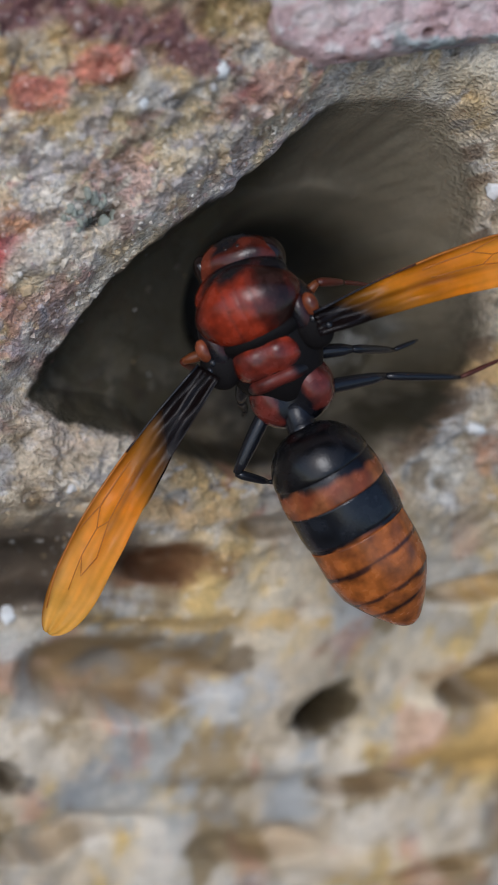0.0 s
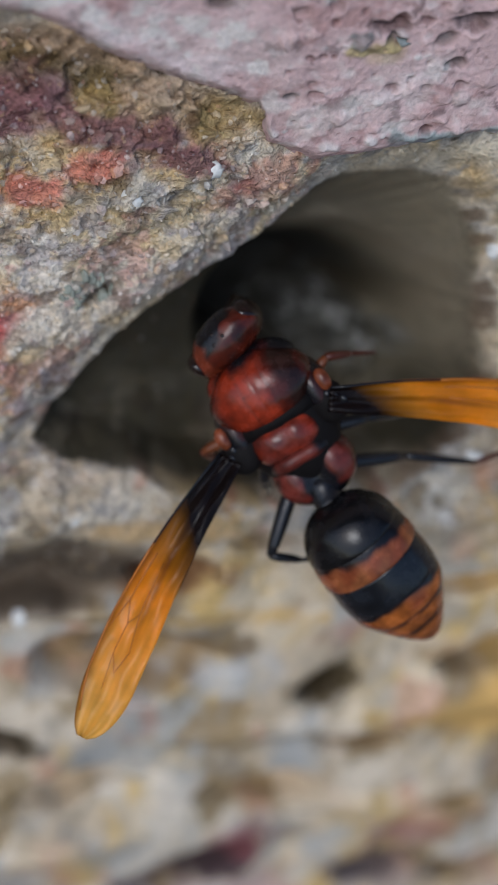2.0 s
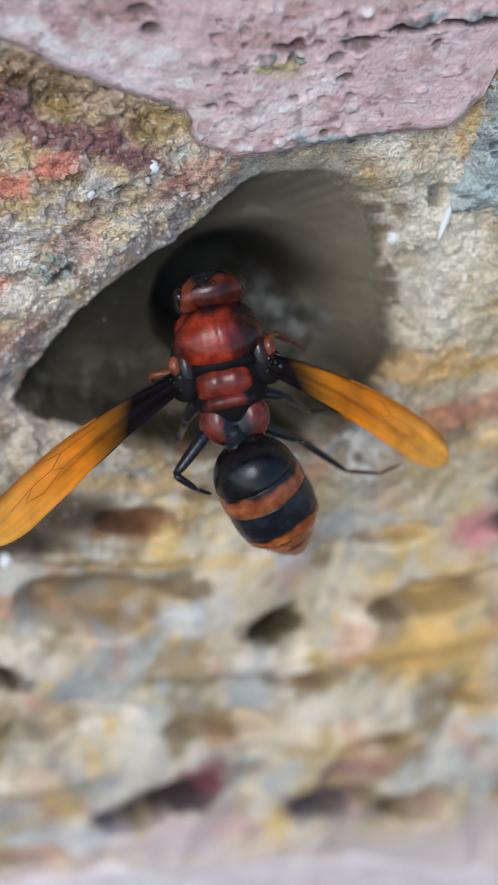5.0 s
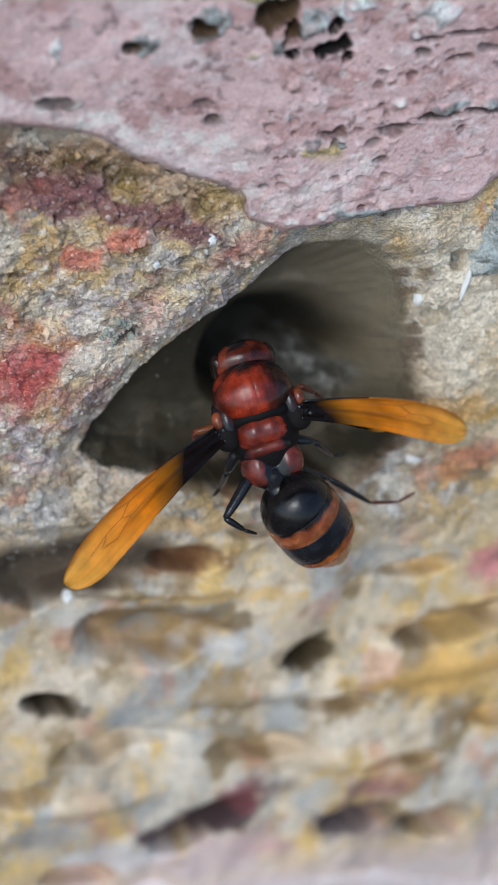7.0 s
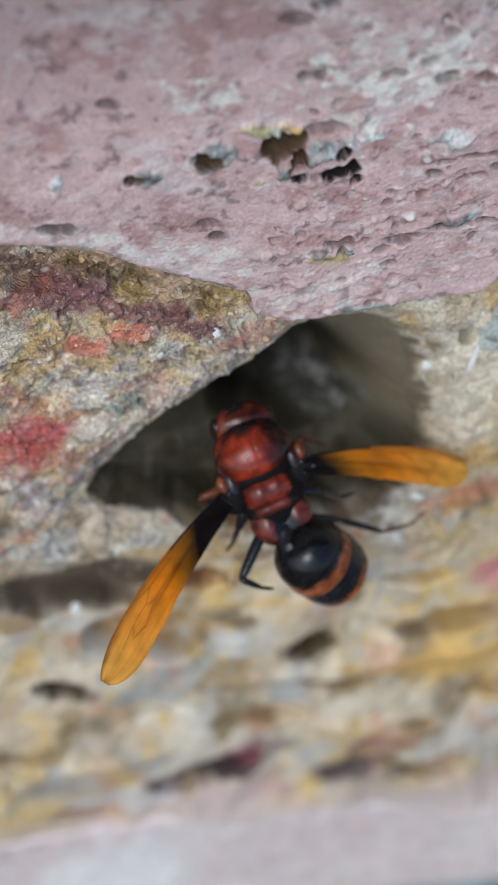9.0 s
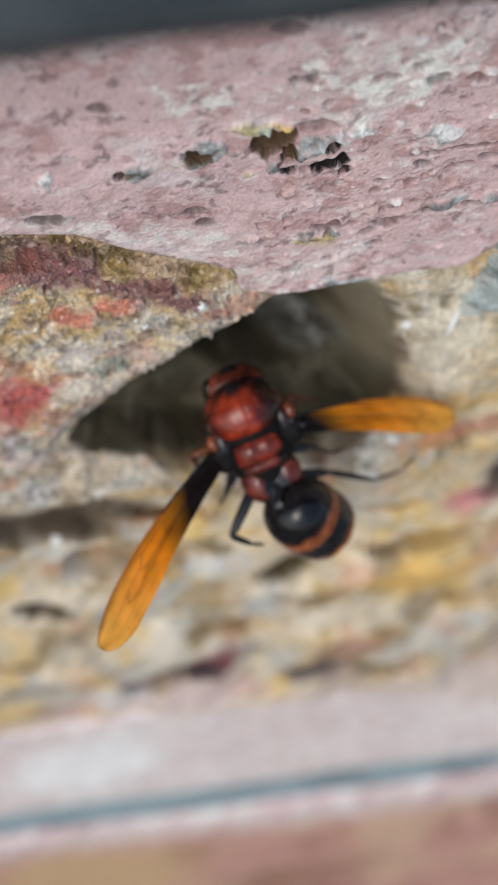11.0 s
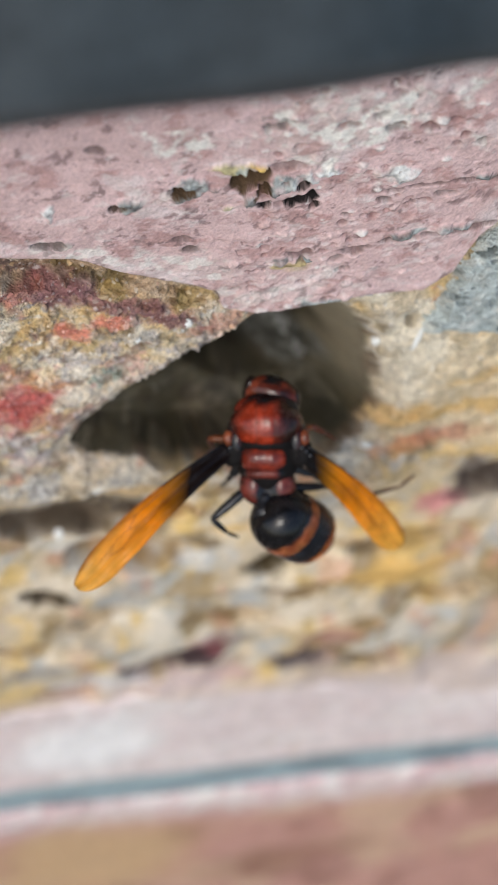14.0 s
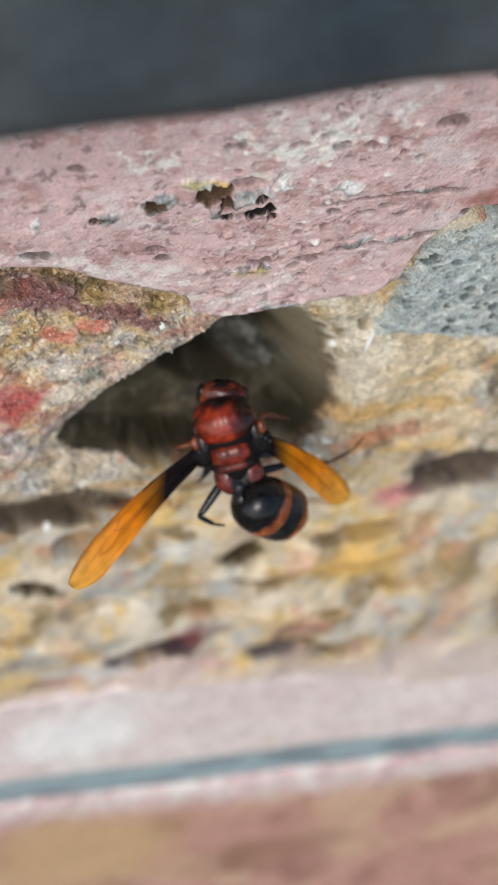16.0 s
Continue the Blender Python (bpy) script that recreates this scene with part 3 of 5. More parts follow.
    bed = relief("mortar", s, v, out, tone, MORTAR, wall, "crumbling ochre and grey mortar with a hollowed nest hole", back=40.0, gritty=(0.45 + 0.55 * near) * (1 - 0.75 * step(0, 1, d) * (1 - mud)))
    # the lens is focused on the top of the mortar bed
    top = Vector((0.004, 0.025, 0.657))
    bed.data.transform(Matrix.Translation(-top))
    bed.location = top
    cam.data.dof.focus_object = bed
    return bed


def scatter(s1, v, out, tone, seed, count, area, size, depth, colour, strength, stretch=1.5):
    """Small round pits (depth above 0) or granules (below 0) strewn over a face whose columns stand at s1."""
    rnd = np.random.RandomState(seed)
    mid = v[:, v.shape[1] // 2]
    for _ in range(count):
        cs, cv = rnd.uniform(area[0], area[1]), rnd.uniform(area[2], area[3])
        r = size[0] + (size[1] - size[0]) * rnd.rand() ** 3
        turn, wide, k = rnd.uniform(-25, 25), rnd.uniform(1, stretch), rnd.uniform(0.5, 1)
        a, b = np.searchsorted(s1, (cs - 2.2 * r * wide, cs + 2.2 * r * wide))
        c, d = np.searchsorted(mid, (cv - 2.2 * r - 0.3, cv + 2.2 * r + 0.3))
        if a >= b or c >= d:
            continue
        ss, vv = np.broadcast_to(s1[a:b], (d - c, b - a)), v[c:d, a:b]
        q = oval(ss, vv, cs, cv, r * wide, r, turn) + 0.45 * fbm(ss, vv, 1.3 * r, seed + 3, 2)
        m = 1 - step(0.35, 1.1, q)
        out[c:d, a:b] -= depth * k * (r / size[1]) ** 0.5 * m
        tone[c:d, a:b] = mix(tone[c:d, a:b], colour, (1 - step(0.5, 1.1, q)) * strength * k)


def brick_relief(name, s1, low, top, seed, label, colour, rows=None, pits=(), proud=0.2, worn=0.25, raised=()):
    """A brick face between two edge lines, its rim worn round."""
    u = rows if rows is not None else np.linspace(0, 1, 160)
    s, w = np.meshgrid(s1, u)
    lo, hi = low(s), top(s)
    ragged = worn * fbm(s, s * 0 + 3, 1.2 + 2 * worn, seed + 5, 3)
    v = lo + ragged + (hi + 0.8 * ragged - lo - ragged) * w
    rim = np.minimum(v - lo, hi - v)
    crumb = fbm(s, v, 1.3, seed, 4, 0.6)
    out = proud + 0.35 * fbm(s, v, 9, seed + 1, 2) + 0.12 * crumb - 1.0 * (1 - step(-0.2, 1.4, rim)) ** 2
    fine = fbm(s * 0.8, v, 0.7, seed + 12, 3, 0.6)
    out -= 0.1 * step(0.2, 0.8, fbm(s, v, 1.4, seed + 9, 3, 0.6)) - 0.07 * fine
    tone = colour(s, v, crumb)
    crack = 0.9 * fbm(s, v, 1.3, seed + 63, 3, 0.55)
    for cs, cv, rs, rv, turn, rise, col in raised:
        lump = blot(s, v, cs, cv, rs, rv, turn, 0.4, 1.2, seed + 60)
        out += 0.45 * lump * rise * (1 + 1.2 * crumb)
        tone = mix(tone, np.array(col) * (1 + 1.4 * fbm(s, v, 0.8, seed + 61, 3, 0.7))[..., None], lump * 0.85)
    for cs, cv, rs, rv, turn, dep in pits:
        gnaw = 0.95 if dep > 2.9 else 0.6
        hollow = 1 - step(0.5 if dep > 2.9 else 0.25, 1.1, oval(s, v, cs, cv, rs, rv, turn) + gnaw * crack)
        out -= min(dep, 2.6) * hollow
        # pits and cracks coloured dark to stand in for the shade inside
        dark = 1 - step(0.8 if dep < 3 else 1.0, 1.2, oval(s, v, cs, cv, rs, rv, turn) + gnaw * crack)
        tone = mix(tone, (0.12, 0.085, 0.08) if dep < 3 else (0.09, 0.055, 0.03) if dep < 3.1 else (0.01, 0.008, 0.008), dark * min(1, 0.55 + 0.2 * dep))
    if pits:
        scatter(s1, v, out, tone, seed + 70, 900, (-25, 20, 29, 62), (0.12, 0.6), -0.24, (0.66, 0.49, 0.47), 0.55)
        # strewn pits carry their shade as a dark colour
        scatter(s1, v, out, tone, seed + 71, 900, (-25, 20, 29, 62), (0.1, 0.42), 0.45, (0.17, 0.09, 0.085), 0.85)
        scatter(s1, v, out, tone, seed + 72, 260, (-25, 20, 29, 62), (0.12, 0.5), -0.2, (0.72, 0.68, 0.65), 0.9)
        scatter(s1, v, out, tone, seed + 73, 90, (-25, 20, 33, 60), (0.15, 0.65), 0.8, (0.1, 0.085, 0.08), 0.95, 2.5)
    return relief(name, s, v, out, tone, BRICK, wall, label, back=15.0, lean=0.0)


def pink_tone(seed, white, dust):
    def tone(s, v, crumb):
        t = np.zeros(s.shape + (3,)) + (0.57, 0.405, 0.395)
        t = mix(t, (0.63, 0.455, 0.45), step(-0.1, 0.4, fbm(s, v, 4, seed + 20, 4, 0.6)) * 0.8)
        t = mix(t, (0.4, 0.235, 0.22), step(0.02, 0.3, fbm(s * 0.7, v, 1.8, seed + 30, 5, 0.7)) * 0.72)
        t = mix(t, (0.68, 0.6, 0.59), step(0.08, 0.4, fbm(s * 0.5, v, 2.0, seed + 40, 5, 0.65)) * dust)
        t = mix(t, (0.2, 0.13, 0.13), step(0.28, 0.42, fbm(s, v, 1.0, seed + 50, 4, 0.7)) * 0.7)
        t = mix(t, (0.7, 0.63, 0.61), step(0.34, 0.5, fbm(s * 0.7, v, 0.9, seed + 55, 3, 0.7)) * 0.4)
        for cs, cv, rs, rv, turn, k in white:
            t = mix(t, (0.72, 0.69, 0.64), blot(s, v, cs, cv, rs, rv, turn, 0.7, 1.6) * k * (0.25 + 0.75 * step(-0.12, 0.12, fbm(s, v, 1.1, seed + 57, 3, 0.6))))
        return t
    return tone


def build_upper_brick():
    s1 = spaced(-80, 90, -26, 22, 0.1, 1.0)
    rows = np.concatenate([np.linspace(0, 0.36, 270), np.linspace(0.36, 1, 60)[1:]])
    grey, pale = (0.22, 0.26, 0.255), (0.46, 0.48, 0.47)
    raised = [(-11.0, 44.8, 1.1, 0.9, 0, 0.7, grey), (-15.5, 43.6, 0.9, 0.6, 5, 0.6, grey), (-20.6, 43.0, 0.6, 0.8, 0, 0.5, pale), (-4.8, 45.0, 0.9, 1.0, 10, 0.9, grey), (-3.4, 45.7, 1.0, 0.6, 5, 0.9, pale), (-2.2, 46.1, 0.8, 0.45, 10, 0.8, pale), (4.8, 38.9, 0.8, 0.4, 0, 0.7, grey), (8.0, 39.3, 0.9, 0.4, 0, 0.7, grey), (-6.9, 43.7, 0.5, 0.7, 0, 0.5, grey),
              (3.2, 45.7, 1.3, 0.7, 0, 0.4, pale), (-8.9, 46.8, 1.0, 0.5, 10, 0.7, (0.42, 0.38, 0.2)), (-7.2, 47.2, 1.0, 0.4, -5, 0.8, (0.5, 0.34, 0.08)), (-7.8, 47.0, 0.7, 0.4, 0, 0.4, grey), (-2.4, 35.8, 1.1, 0.4, 10, 0.25, (0.42, 0.34, 0.16)), (-3.2, 36.4, 0.6, 0.4, 0, 0.3, grey), (9.6, 45.0, 0.7, 0.5, 0, 0.4, grey),
              (-19.8, 39.2, 1.2, 0.4, 0, 0.3, (0.25, 0.23, 0.21)), (5.8, 39.2, 0.8, 0.3, 5, 0.4, grey), (9.0, 39.4, 1.0, 0.3, 5, 0.4, grey), (1.5, 30.9, 2.6, 0.5, 4, 0.3, grey), (-8.4, 42.6, 0.4, 0.35, 0, 0.4, (0.6, 0.55, 0.35))]
    base = pink_tone(100, ((-12.7, 49.4, 2.6, 1.0, 5, 0.95), (-2.0, 50.6, 4.2, 2.6, 15, 1.0), (1.6, 53.2, 5.0, 1.8, 20, 1.0), (-4, 52.6, 2.2, 1.0, 0, 0.6), (-15, 36.6, 8, 1.6, -12, 0.75), (-3, 32.0, 7, 2.2, 6, 0.55),
                           (-14, 44, 2.5, 1.2, 0, 0.5), (9, 49, 2.2, 1.2, 0, 0.7), (-17, 55, 2, 1, 0, 0.6), (1.6, 45.9, 1.6, 0.9, 0, 0.6)), 0.6)

    def colour(s, v, crumb):
        t = base(s, v, crumb)
        for cs, cv, rs, rv, col, k in ((-2.2, 35.6, 1.3, 0.7, (0.42, 0.33, 0.16), 0.5), (-8.2, 46.7, 1.6, 0.6, (0.36, 0.3, 0.14), 0.5), (1.8, 30.4, 3.0, 0.7, (0.24, 0.24, 0.26), 0.8),
                                       (16, 43.2, 3, 1.5, (0.3, 0.1, 0.07), 0.7), (-10.3, 38.0, 0.8, 0.5, (0.2, 0.15, 0.14), 0.8)):
            t = mix(t, col, blot(s, v, cs, cv, rs, rv) * k)
        return t
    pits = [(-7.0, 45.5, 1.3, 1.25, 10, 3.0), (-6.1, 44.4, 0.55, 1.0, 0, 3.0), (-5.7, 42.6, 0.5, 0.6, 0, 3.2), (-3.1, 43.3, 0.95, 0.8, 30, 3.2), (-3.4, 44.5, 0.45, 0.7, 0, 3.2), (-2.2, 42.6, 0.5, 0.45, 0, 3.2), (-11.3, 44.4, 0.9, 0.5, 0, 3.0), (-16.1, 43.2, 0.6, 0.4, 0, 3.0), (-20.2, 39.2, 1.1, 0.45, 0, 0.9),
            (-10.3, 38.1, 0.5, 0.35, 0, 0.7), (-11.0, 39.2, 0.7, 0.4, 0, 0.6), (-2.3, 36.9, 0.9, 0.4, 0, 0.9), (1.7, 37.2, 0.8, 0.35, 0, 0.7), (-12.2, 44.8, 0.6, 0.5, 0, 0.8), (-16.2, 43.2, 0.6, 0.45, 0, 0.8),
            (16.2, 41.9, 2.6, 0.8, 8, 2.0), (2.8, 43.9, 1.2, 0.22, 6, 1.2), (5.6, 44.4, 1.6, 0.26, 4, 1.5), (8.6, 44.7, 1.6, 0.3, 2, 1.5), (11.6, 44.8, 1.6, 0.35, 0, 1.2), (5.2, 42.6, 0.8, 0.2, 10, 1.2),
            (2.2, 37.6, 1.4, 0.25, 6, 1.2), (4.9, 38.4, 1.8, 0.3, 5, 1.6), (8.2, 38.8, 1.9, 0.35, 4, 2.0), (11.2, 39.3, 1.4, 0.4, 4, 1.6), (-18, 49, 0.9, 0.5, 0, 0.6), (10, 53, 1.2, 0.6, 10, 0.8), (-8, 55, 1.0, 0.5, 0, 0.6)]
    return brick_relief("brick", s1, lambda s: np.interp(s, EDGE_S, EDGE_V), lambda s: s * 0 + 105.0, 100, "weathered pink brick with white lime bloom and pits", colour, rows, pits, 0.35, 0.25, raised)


def build_lower_bricks():
    s1 = spaced(-80, 120, -26, 76, 0.5, 1.5)
    blush = pink_tone(200, ((-8, -58, 7, 9, 0, 0.8), (14, -66, 16, 4, 0, 0.5), (30, -58, 14, 5, 0, 0.5), (2, -50, 10, 3, 0, 0.4)), 0.8)
    brick_relief("brick", s1, lambda s: -71.6 + 0.8 * fbm(s, s * 0 + 9, 16, 207, 3), lambda s: np.interp(s, [-80, -20, -2, 17, 37, 120], [-47, -47.5, -45.5, -48, -54, -58]), 200,
                 "pale pink brick dusted with lime", lambda s, v, c: mix(mix(blush(s, v, c), (0.69, 0.625, 0.595), np.full(s.shape, 0.58)), (0.78, 0.76, 0.74), blot(s, v, -10, -59, 9, 9, 0, 0.6) * 0.8), np.linspace(0, 1, 90), (), -0.9, 1.6)
    deep = pink_tone(300, ((-8, -81, 24, 2.6, 0, 0.85), (40, -83, 30, 3.5, 0, 0.85), (12, -81, 14, 2.4, 0, 0.8)), 0.3)

    def rusty(s, v, crumb):
        t = deep(s, v, crumb)
        t = mix(t, (0.42, 0.2, 0.14), step(-83, -90, v) * 0.75)
        t = mix(t, (0.56, 0.4, 0.26), step(0.0, 0.4, fbm(s, v, 11, 322, 4, 0.6)) * 0.6 * step(-83, -90, v))
        t = mix(t, (0.24, 0.12, 0.09), step(0.1, 0.4, fbm(s, v, 9, 332, 4, 0.6)) * 0.7 * step(-83, -90, v))
        t = mix(t, (0.5, 0.34, 0.18), blot(s, v, -6, -100, 18, 16, 20, 0.7) * 0.8)
        return mix(t, (0.22, 0.1, 0.07), blot(s, v, 24, -110, 14, 7, 10, 0.7) * 0.7)
    brick_relief("brick", s1, lambda s: s * 0 - 170.0, lambda s: -78.2 + 1.0 * fbm(s, s * 0 + 5, 14, 307, 3), 300, "rusty red brick below a lime-stained joint", rusty, np.linspace(0, 1, 120), (), -0.3)


def build_cement_patch():
    """Grey pitted cement smeared over the end of the brick."""
    s, v = np.meshgrid(np.linspace(8.5, 30, 220), np.linspace(21.5, 43.5, 220))
    edge = inside_depth(s, v, [(10.0, 24.8), (10.6, 30), (10.6, 34.6), (12.6, 38.6), (16.5, 42.0), (22, 42.4), (29, 42), (29, 25), (22, 23.4), (15.6, 24.2)])
    crumb = fbm(s, v, 1.1, 401, 4, 0.6)
    out = -1.6 + 2.3 * step(-0.8, 1.2, edge + 0.7 * crumb) + 0.3 * crumb - 2.2 * step(0.4, -1.0, edge)
    tone = np.zeros(s.shape + (3,)) + (0.42, 0.47, 0.46)
    tone = mix(tone, (0.56, 0.58, 0.54), step(0.05, 0.4, fbm(s, v, 3, 421, 3)) * 0.7)
    tone = mix(tone, (0.6, 0.61, 0.57), step(0.1, 0.35, fbm(s, v, 1.2, 431, 4, 0.7)) * 0.6)
    # round pits tinted dark, as if shaded within
    scatter(s[0], v, out, tone, 441, 240, (10, 29, 23, 42), (0.15, 0.6), 0.8, (0.08, 0.1, 0.1), 0.95)
    scatter(s[0], v, out, tone, 442, 160, (10, 29, 23, 42), (0.15, 0.5), -0.3, (0.6, 0.62, 0.58), 0.6)
    relief("cement_patch", s, v, out, tone, MORTAR, wall, "grey pitted cement patch beside the brick", back=10.0)


def pebble(name, s, v, out, r, material, seed, stretch=(1, 1, 1), label=""):
    bm = bmesh.new()
    bmesh.ops.create_icosphere(bm, subdivisions=3, radius=1)
    rough = 2.0 if name == "stone_chip" else 0.8
    rnd = random.Random(seed)
    dirs = [Vector((rnd.uniform(-1, 1), rnd.uniform(-1, 1), rnd.uniform(-1, 1))).normalized() for _ in range(7)]
    for p in bm.verts:
        k = 1 + sum(0.3 * max(0, p.co.normalized().dot(d)) ** 4 for d in dirs) + rough * (0.4 * noise.noise(p.co * 2.2 + Vector((seed, 0, 0))) + 0.3 * noise.noise(p.co * 4.5 + Vector((0, seed, 0))))
        p.co = Vector((p.co.x * stretch[0], p.co.y * stretch[1], p.co.z * stretch[2])) * (k * r * MM)
    ob = part(name, bm, material, wall, label)
    ob.location = (s * MM, -out * MM, v * MM + BASE)
    ob.rotation_euler = (rnd.uniform(-0.3, 0.3), rnd.uniform(-0.5, 0.5), rnd.uniform(-0.5, 0.5))
    return ob


def build_grains():
    s1, v1, bed, _ = SURFACE["mortar"]
    for i, (s, v, out, r, st) in enumerate((
            (-9.2, 28.7, -0.3, 0.5, (0.9, 0.6, 1.2)), (-12.9, 26.9, -0.5, 0.55, (1, 0.6, 0.9)), (7.5, 21.8, -1.2, 0.5, (1, 0.7, 1)), (10.1, 24.2, -0.3, 0.5, (0.45, 0.5, 2.8)),
            (-13.6, 4.1, -0.5, 0.36, (1, 0.6, 1)), (-16.0, -6.2, 0.5, 0.62, (1, 0.7, 1)), (9.6, 7.1, 0.0, 0.55, (1.2, 0.7, 0.9)), (-7.1, 42.6, 0.2, 0.36, (1.2, 0.6, 0.9)),
            (-20.8, 43.0, 0.3, 0.4, (0.8, 0.6, 1.2)))):
        if v < 30:
            col = np.searchsorted(s1, s)
            out = 0.25 + bed[np.argmin(np.abs(v1 + 0.65 * bed[:, col] - v) - 0.05 * bed[:, col]), col]
        pebble("quartz_grain", s, v, out - 0.15, r * 0.72, QUARTZ, i, st, "white quartz grain")
    for i, (s, v, out, r, st) in enumerate((
            (-10.9, 45.4, 0.0, 0.8, (1.0, 0.7, 0.6)), (-15.5, 43.9, 0.0, 0.6, (1.1, 0.6, 0.6)), (-4.7, 45.0, 0.0, 0.75, (0.9, 0.7, 1.2)), (-2.6, 46.0, 0.0, 0.5, (1.4, 0.7, 0.6)), (4.6, 39.1, 0.0, 0.4, (1.2, 0.7, 0.7)), (2.0, 46.4, 0.0, 0.6, (1.1, 0.5, 0.8)), (-1.9, 35.9, 0.0, 0.45, (1.3, 0.5, 0.6)))):
        pebble("stone_chip", s, v, out + 0.05, r * 0.9, LIMESTONE, 40 + i, (st[0], 0.4 * st[1], st[2]), "blue-grey grit stone in the brick")


def build_lichen():
    """Grey crust of small swollen scales on the mortar."""
    s1, v1, bed, _ = SURFACE["mortar"]
    rnd = random.Random(12)
    bm = bmesh.new()
    for k in range(34):
        r, a = 1.15 * math.sqrt(rnd.random()), rnd.uniform(0, math.tau)
        s, v = -14.4 + 1.2 * r * math.cos(a), 20.9 + r * math.sin(a)
        o = bed[np.searchsorted(v1, v), np.searchsorted(s1, s)]
        size = rnd.uniform(0.16, 0.34)
        m = Matrix.Translation(Vector((s, -o + 0.02, v + 0.65 * o + BASE / MM)) * MM) @ Euler((rnd.uniform(-0.4, 0.4), rnd.uniform(-0.4, 0.4), rnd.uniform(0, 6))).to_matrix().to_4x4()
        bmesh.ops.create_icosphere(bm, subdivisions=2, radius=1, matrix=m @ Matrix.Diagonal((size * MM, 0.45 * size * MM, rnd.uniform(0.7, 1.2) * size * MM, 1)))
    for p in bm.verts:
        p.co += 0.00006 * noise.noise_vector(p.co * 6000)
    part("lichen", bm, LICHEN, wall, "grey-green crust of lichen scales")


def build_grit():
    """Sand grains bedded in the mortar and the brick face, too many to count."""
    rnd = np.random.RandomState(7)
    ico = bmesh.new()
    bmesh.ops.create_icosphere(ico, subdivisions=1, radius=1)
    ball = np.array([p.co for p in ico.verts])
    tris = np.array([[p.index for p in f.verts] for f in ico.faces])
    ico.free()
    s1, v1, out, tone = SURFACE["mortar"]
    rich = ((0.72, 0.7, 0.66), (0.4, 0.37, 0.31), (0.27, 0.1, 0.1), (0.5, 0.33, 0.14), (0.14, 0.11, 0.09), (0.36, 0.37, 0.38))
    plain = ((0.7, 0.67, 0.6), (0.45, 0.42, 0.37), (0.36, 0.38, 0.4), (0.52, 0.38, 0.2))
    verts, faces, tones = [], [], []
    while len(verts) < 3600:
        block = rnd.rand() < 0.58
        s, v = (rnd.uniform(-25, -3), rnd.uniform(12, 38)) if block else (rnd.uniform(-24, 26), rnd.uniform(-8, 34))
        edge = np.interp(s, EDGE_S, EDGE_V)
        inner = inside_depth(np.array([s]), np.array([v]), HOLE)[0]
        if v > edge - 0.2 or inner > (-0.3 if rnd.rand() < 0.97 else 9):
            continue
        i, j = np.searchsorted(v1, v), np.searchsorted(s1, s)
        o = out[i, j]
        r = min(0.42, 0.11 * math.exp(0.5 * rnd.randn()))
        turn = np.array(Euler(rnd.uniform(0, 6.28, 3)).to_matrix())
        p = (ball * rnd.uniform(0.5, 1.4, 3) * rnd.uniform(0.65, 1.25, (len(ball), 1))) @ turn * r
        p += (s, -o + 0.35 * r, v + 0.65 * o)
        col = np.array((rich if block else plain)[rnd.randint(6 if block else 4)])
        col = (0.32 * col + 0.68 * tone[i, j]) * rnd.uniform(0.8, 1.2)
        faces.append(tris + len(verts) * len(ball))
        verts.append(p)
        tones.append(np.tile(col, (len(ball), 1)))
    v = np.concatenate(verts) * MM
    v[:, 2] += BASE
    ob = mesh_object("grit", v.tolist(), np.concatenate(faces).tolist(), GRIT, wall, "loose sand grains bedded in the mortar", np.concatenate(tones), False)
    tagged(ob, kind="stuff")


build_mortar()
build_grit()
build_lichen()
build_upper_brick()
build_lower_bricks()
build_cement_patch()
build_grains()

# ---------------------------------------------------------------- wasp (built in mm, x right, y towards the head, z up from its back)
WM = 0.00104         # one unit of the wasp plan
wasp = new("wasp")
tagged(wasp, "rust-red and black banded wasp with spread amber wings", "wasp")


def blob(cx, cy, cz, rx, ry, rz, shape=None, seg=40, rings=28):
    """An ellipsoid in mm; shape(p) may move a point of the unit sphere first."""
    bm = bmesh.new()
    bmesh.ops.create_uvsphere(bm, u_segments=seg, v_segments=rings, radius=1)
    for p in bm.verts:
        q = shape(p.co.copy()) if shape else p.co
        p.co = Vector((cx + q.x * rx, cy + q.y * ry, cz + q.z * rz)) * WM
    return bm


def tube(points, radii, seg=12):
    """A tapering limb through points in mm."""
    bm = bmesh.new()
    pts = [Vector(p) for p in points]
    rings = []
    for i, p in enumerate(pts):
        t = (pts[min(i + 1, len(pts) - 1)] - pts[max(i - 1, 0)]).normalized()
        a = t.cross(Vector((0.31, 0.2, 0.93))).normalized()
        b = t.cross(a)
        rings.append([bm.verts.new((p + (a * math.cos(k * math.tau / seg) + b * math.sin(k * math.tau / seg)) * radii[i]) * WM) for k in range(seg)])
    for r0, r1 in zip(rings, rings[1:]):
        for k in range(seg):
            bm.faces.new((r0[k], r0[(k + 1) % seg], r1[(k + 1) % seg], r1[k]))
    bm.faces.new(rings[0][::-1])
    bm.faces.new(rings[-1])
    bmesh.ops.recalc_face_normals(bm, faces=bm.faces[:])
    return bm


def rounded_limb(a, b, r0, r1, n=7):
    a, b = Vector(a), Vector(b)
    pts, rad = [], []
    for i in range(n):
        k = i / (n - 1)
        pts.append(a.lerp(b, k))
        rad.append((r0 + (r1 - r0) * k) * (0.7 + 0.3 * min(1, 5 * k, 5 * (1 - k)) ** 0.5) * (1 + 0.12 * math.sin(k * math.pi)))
    return pts, rad


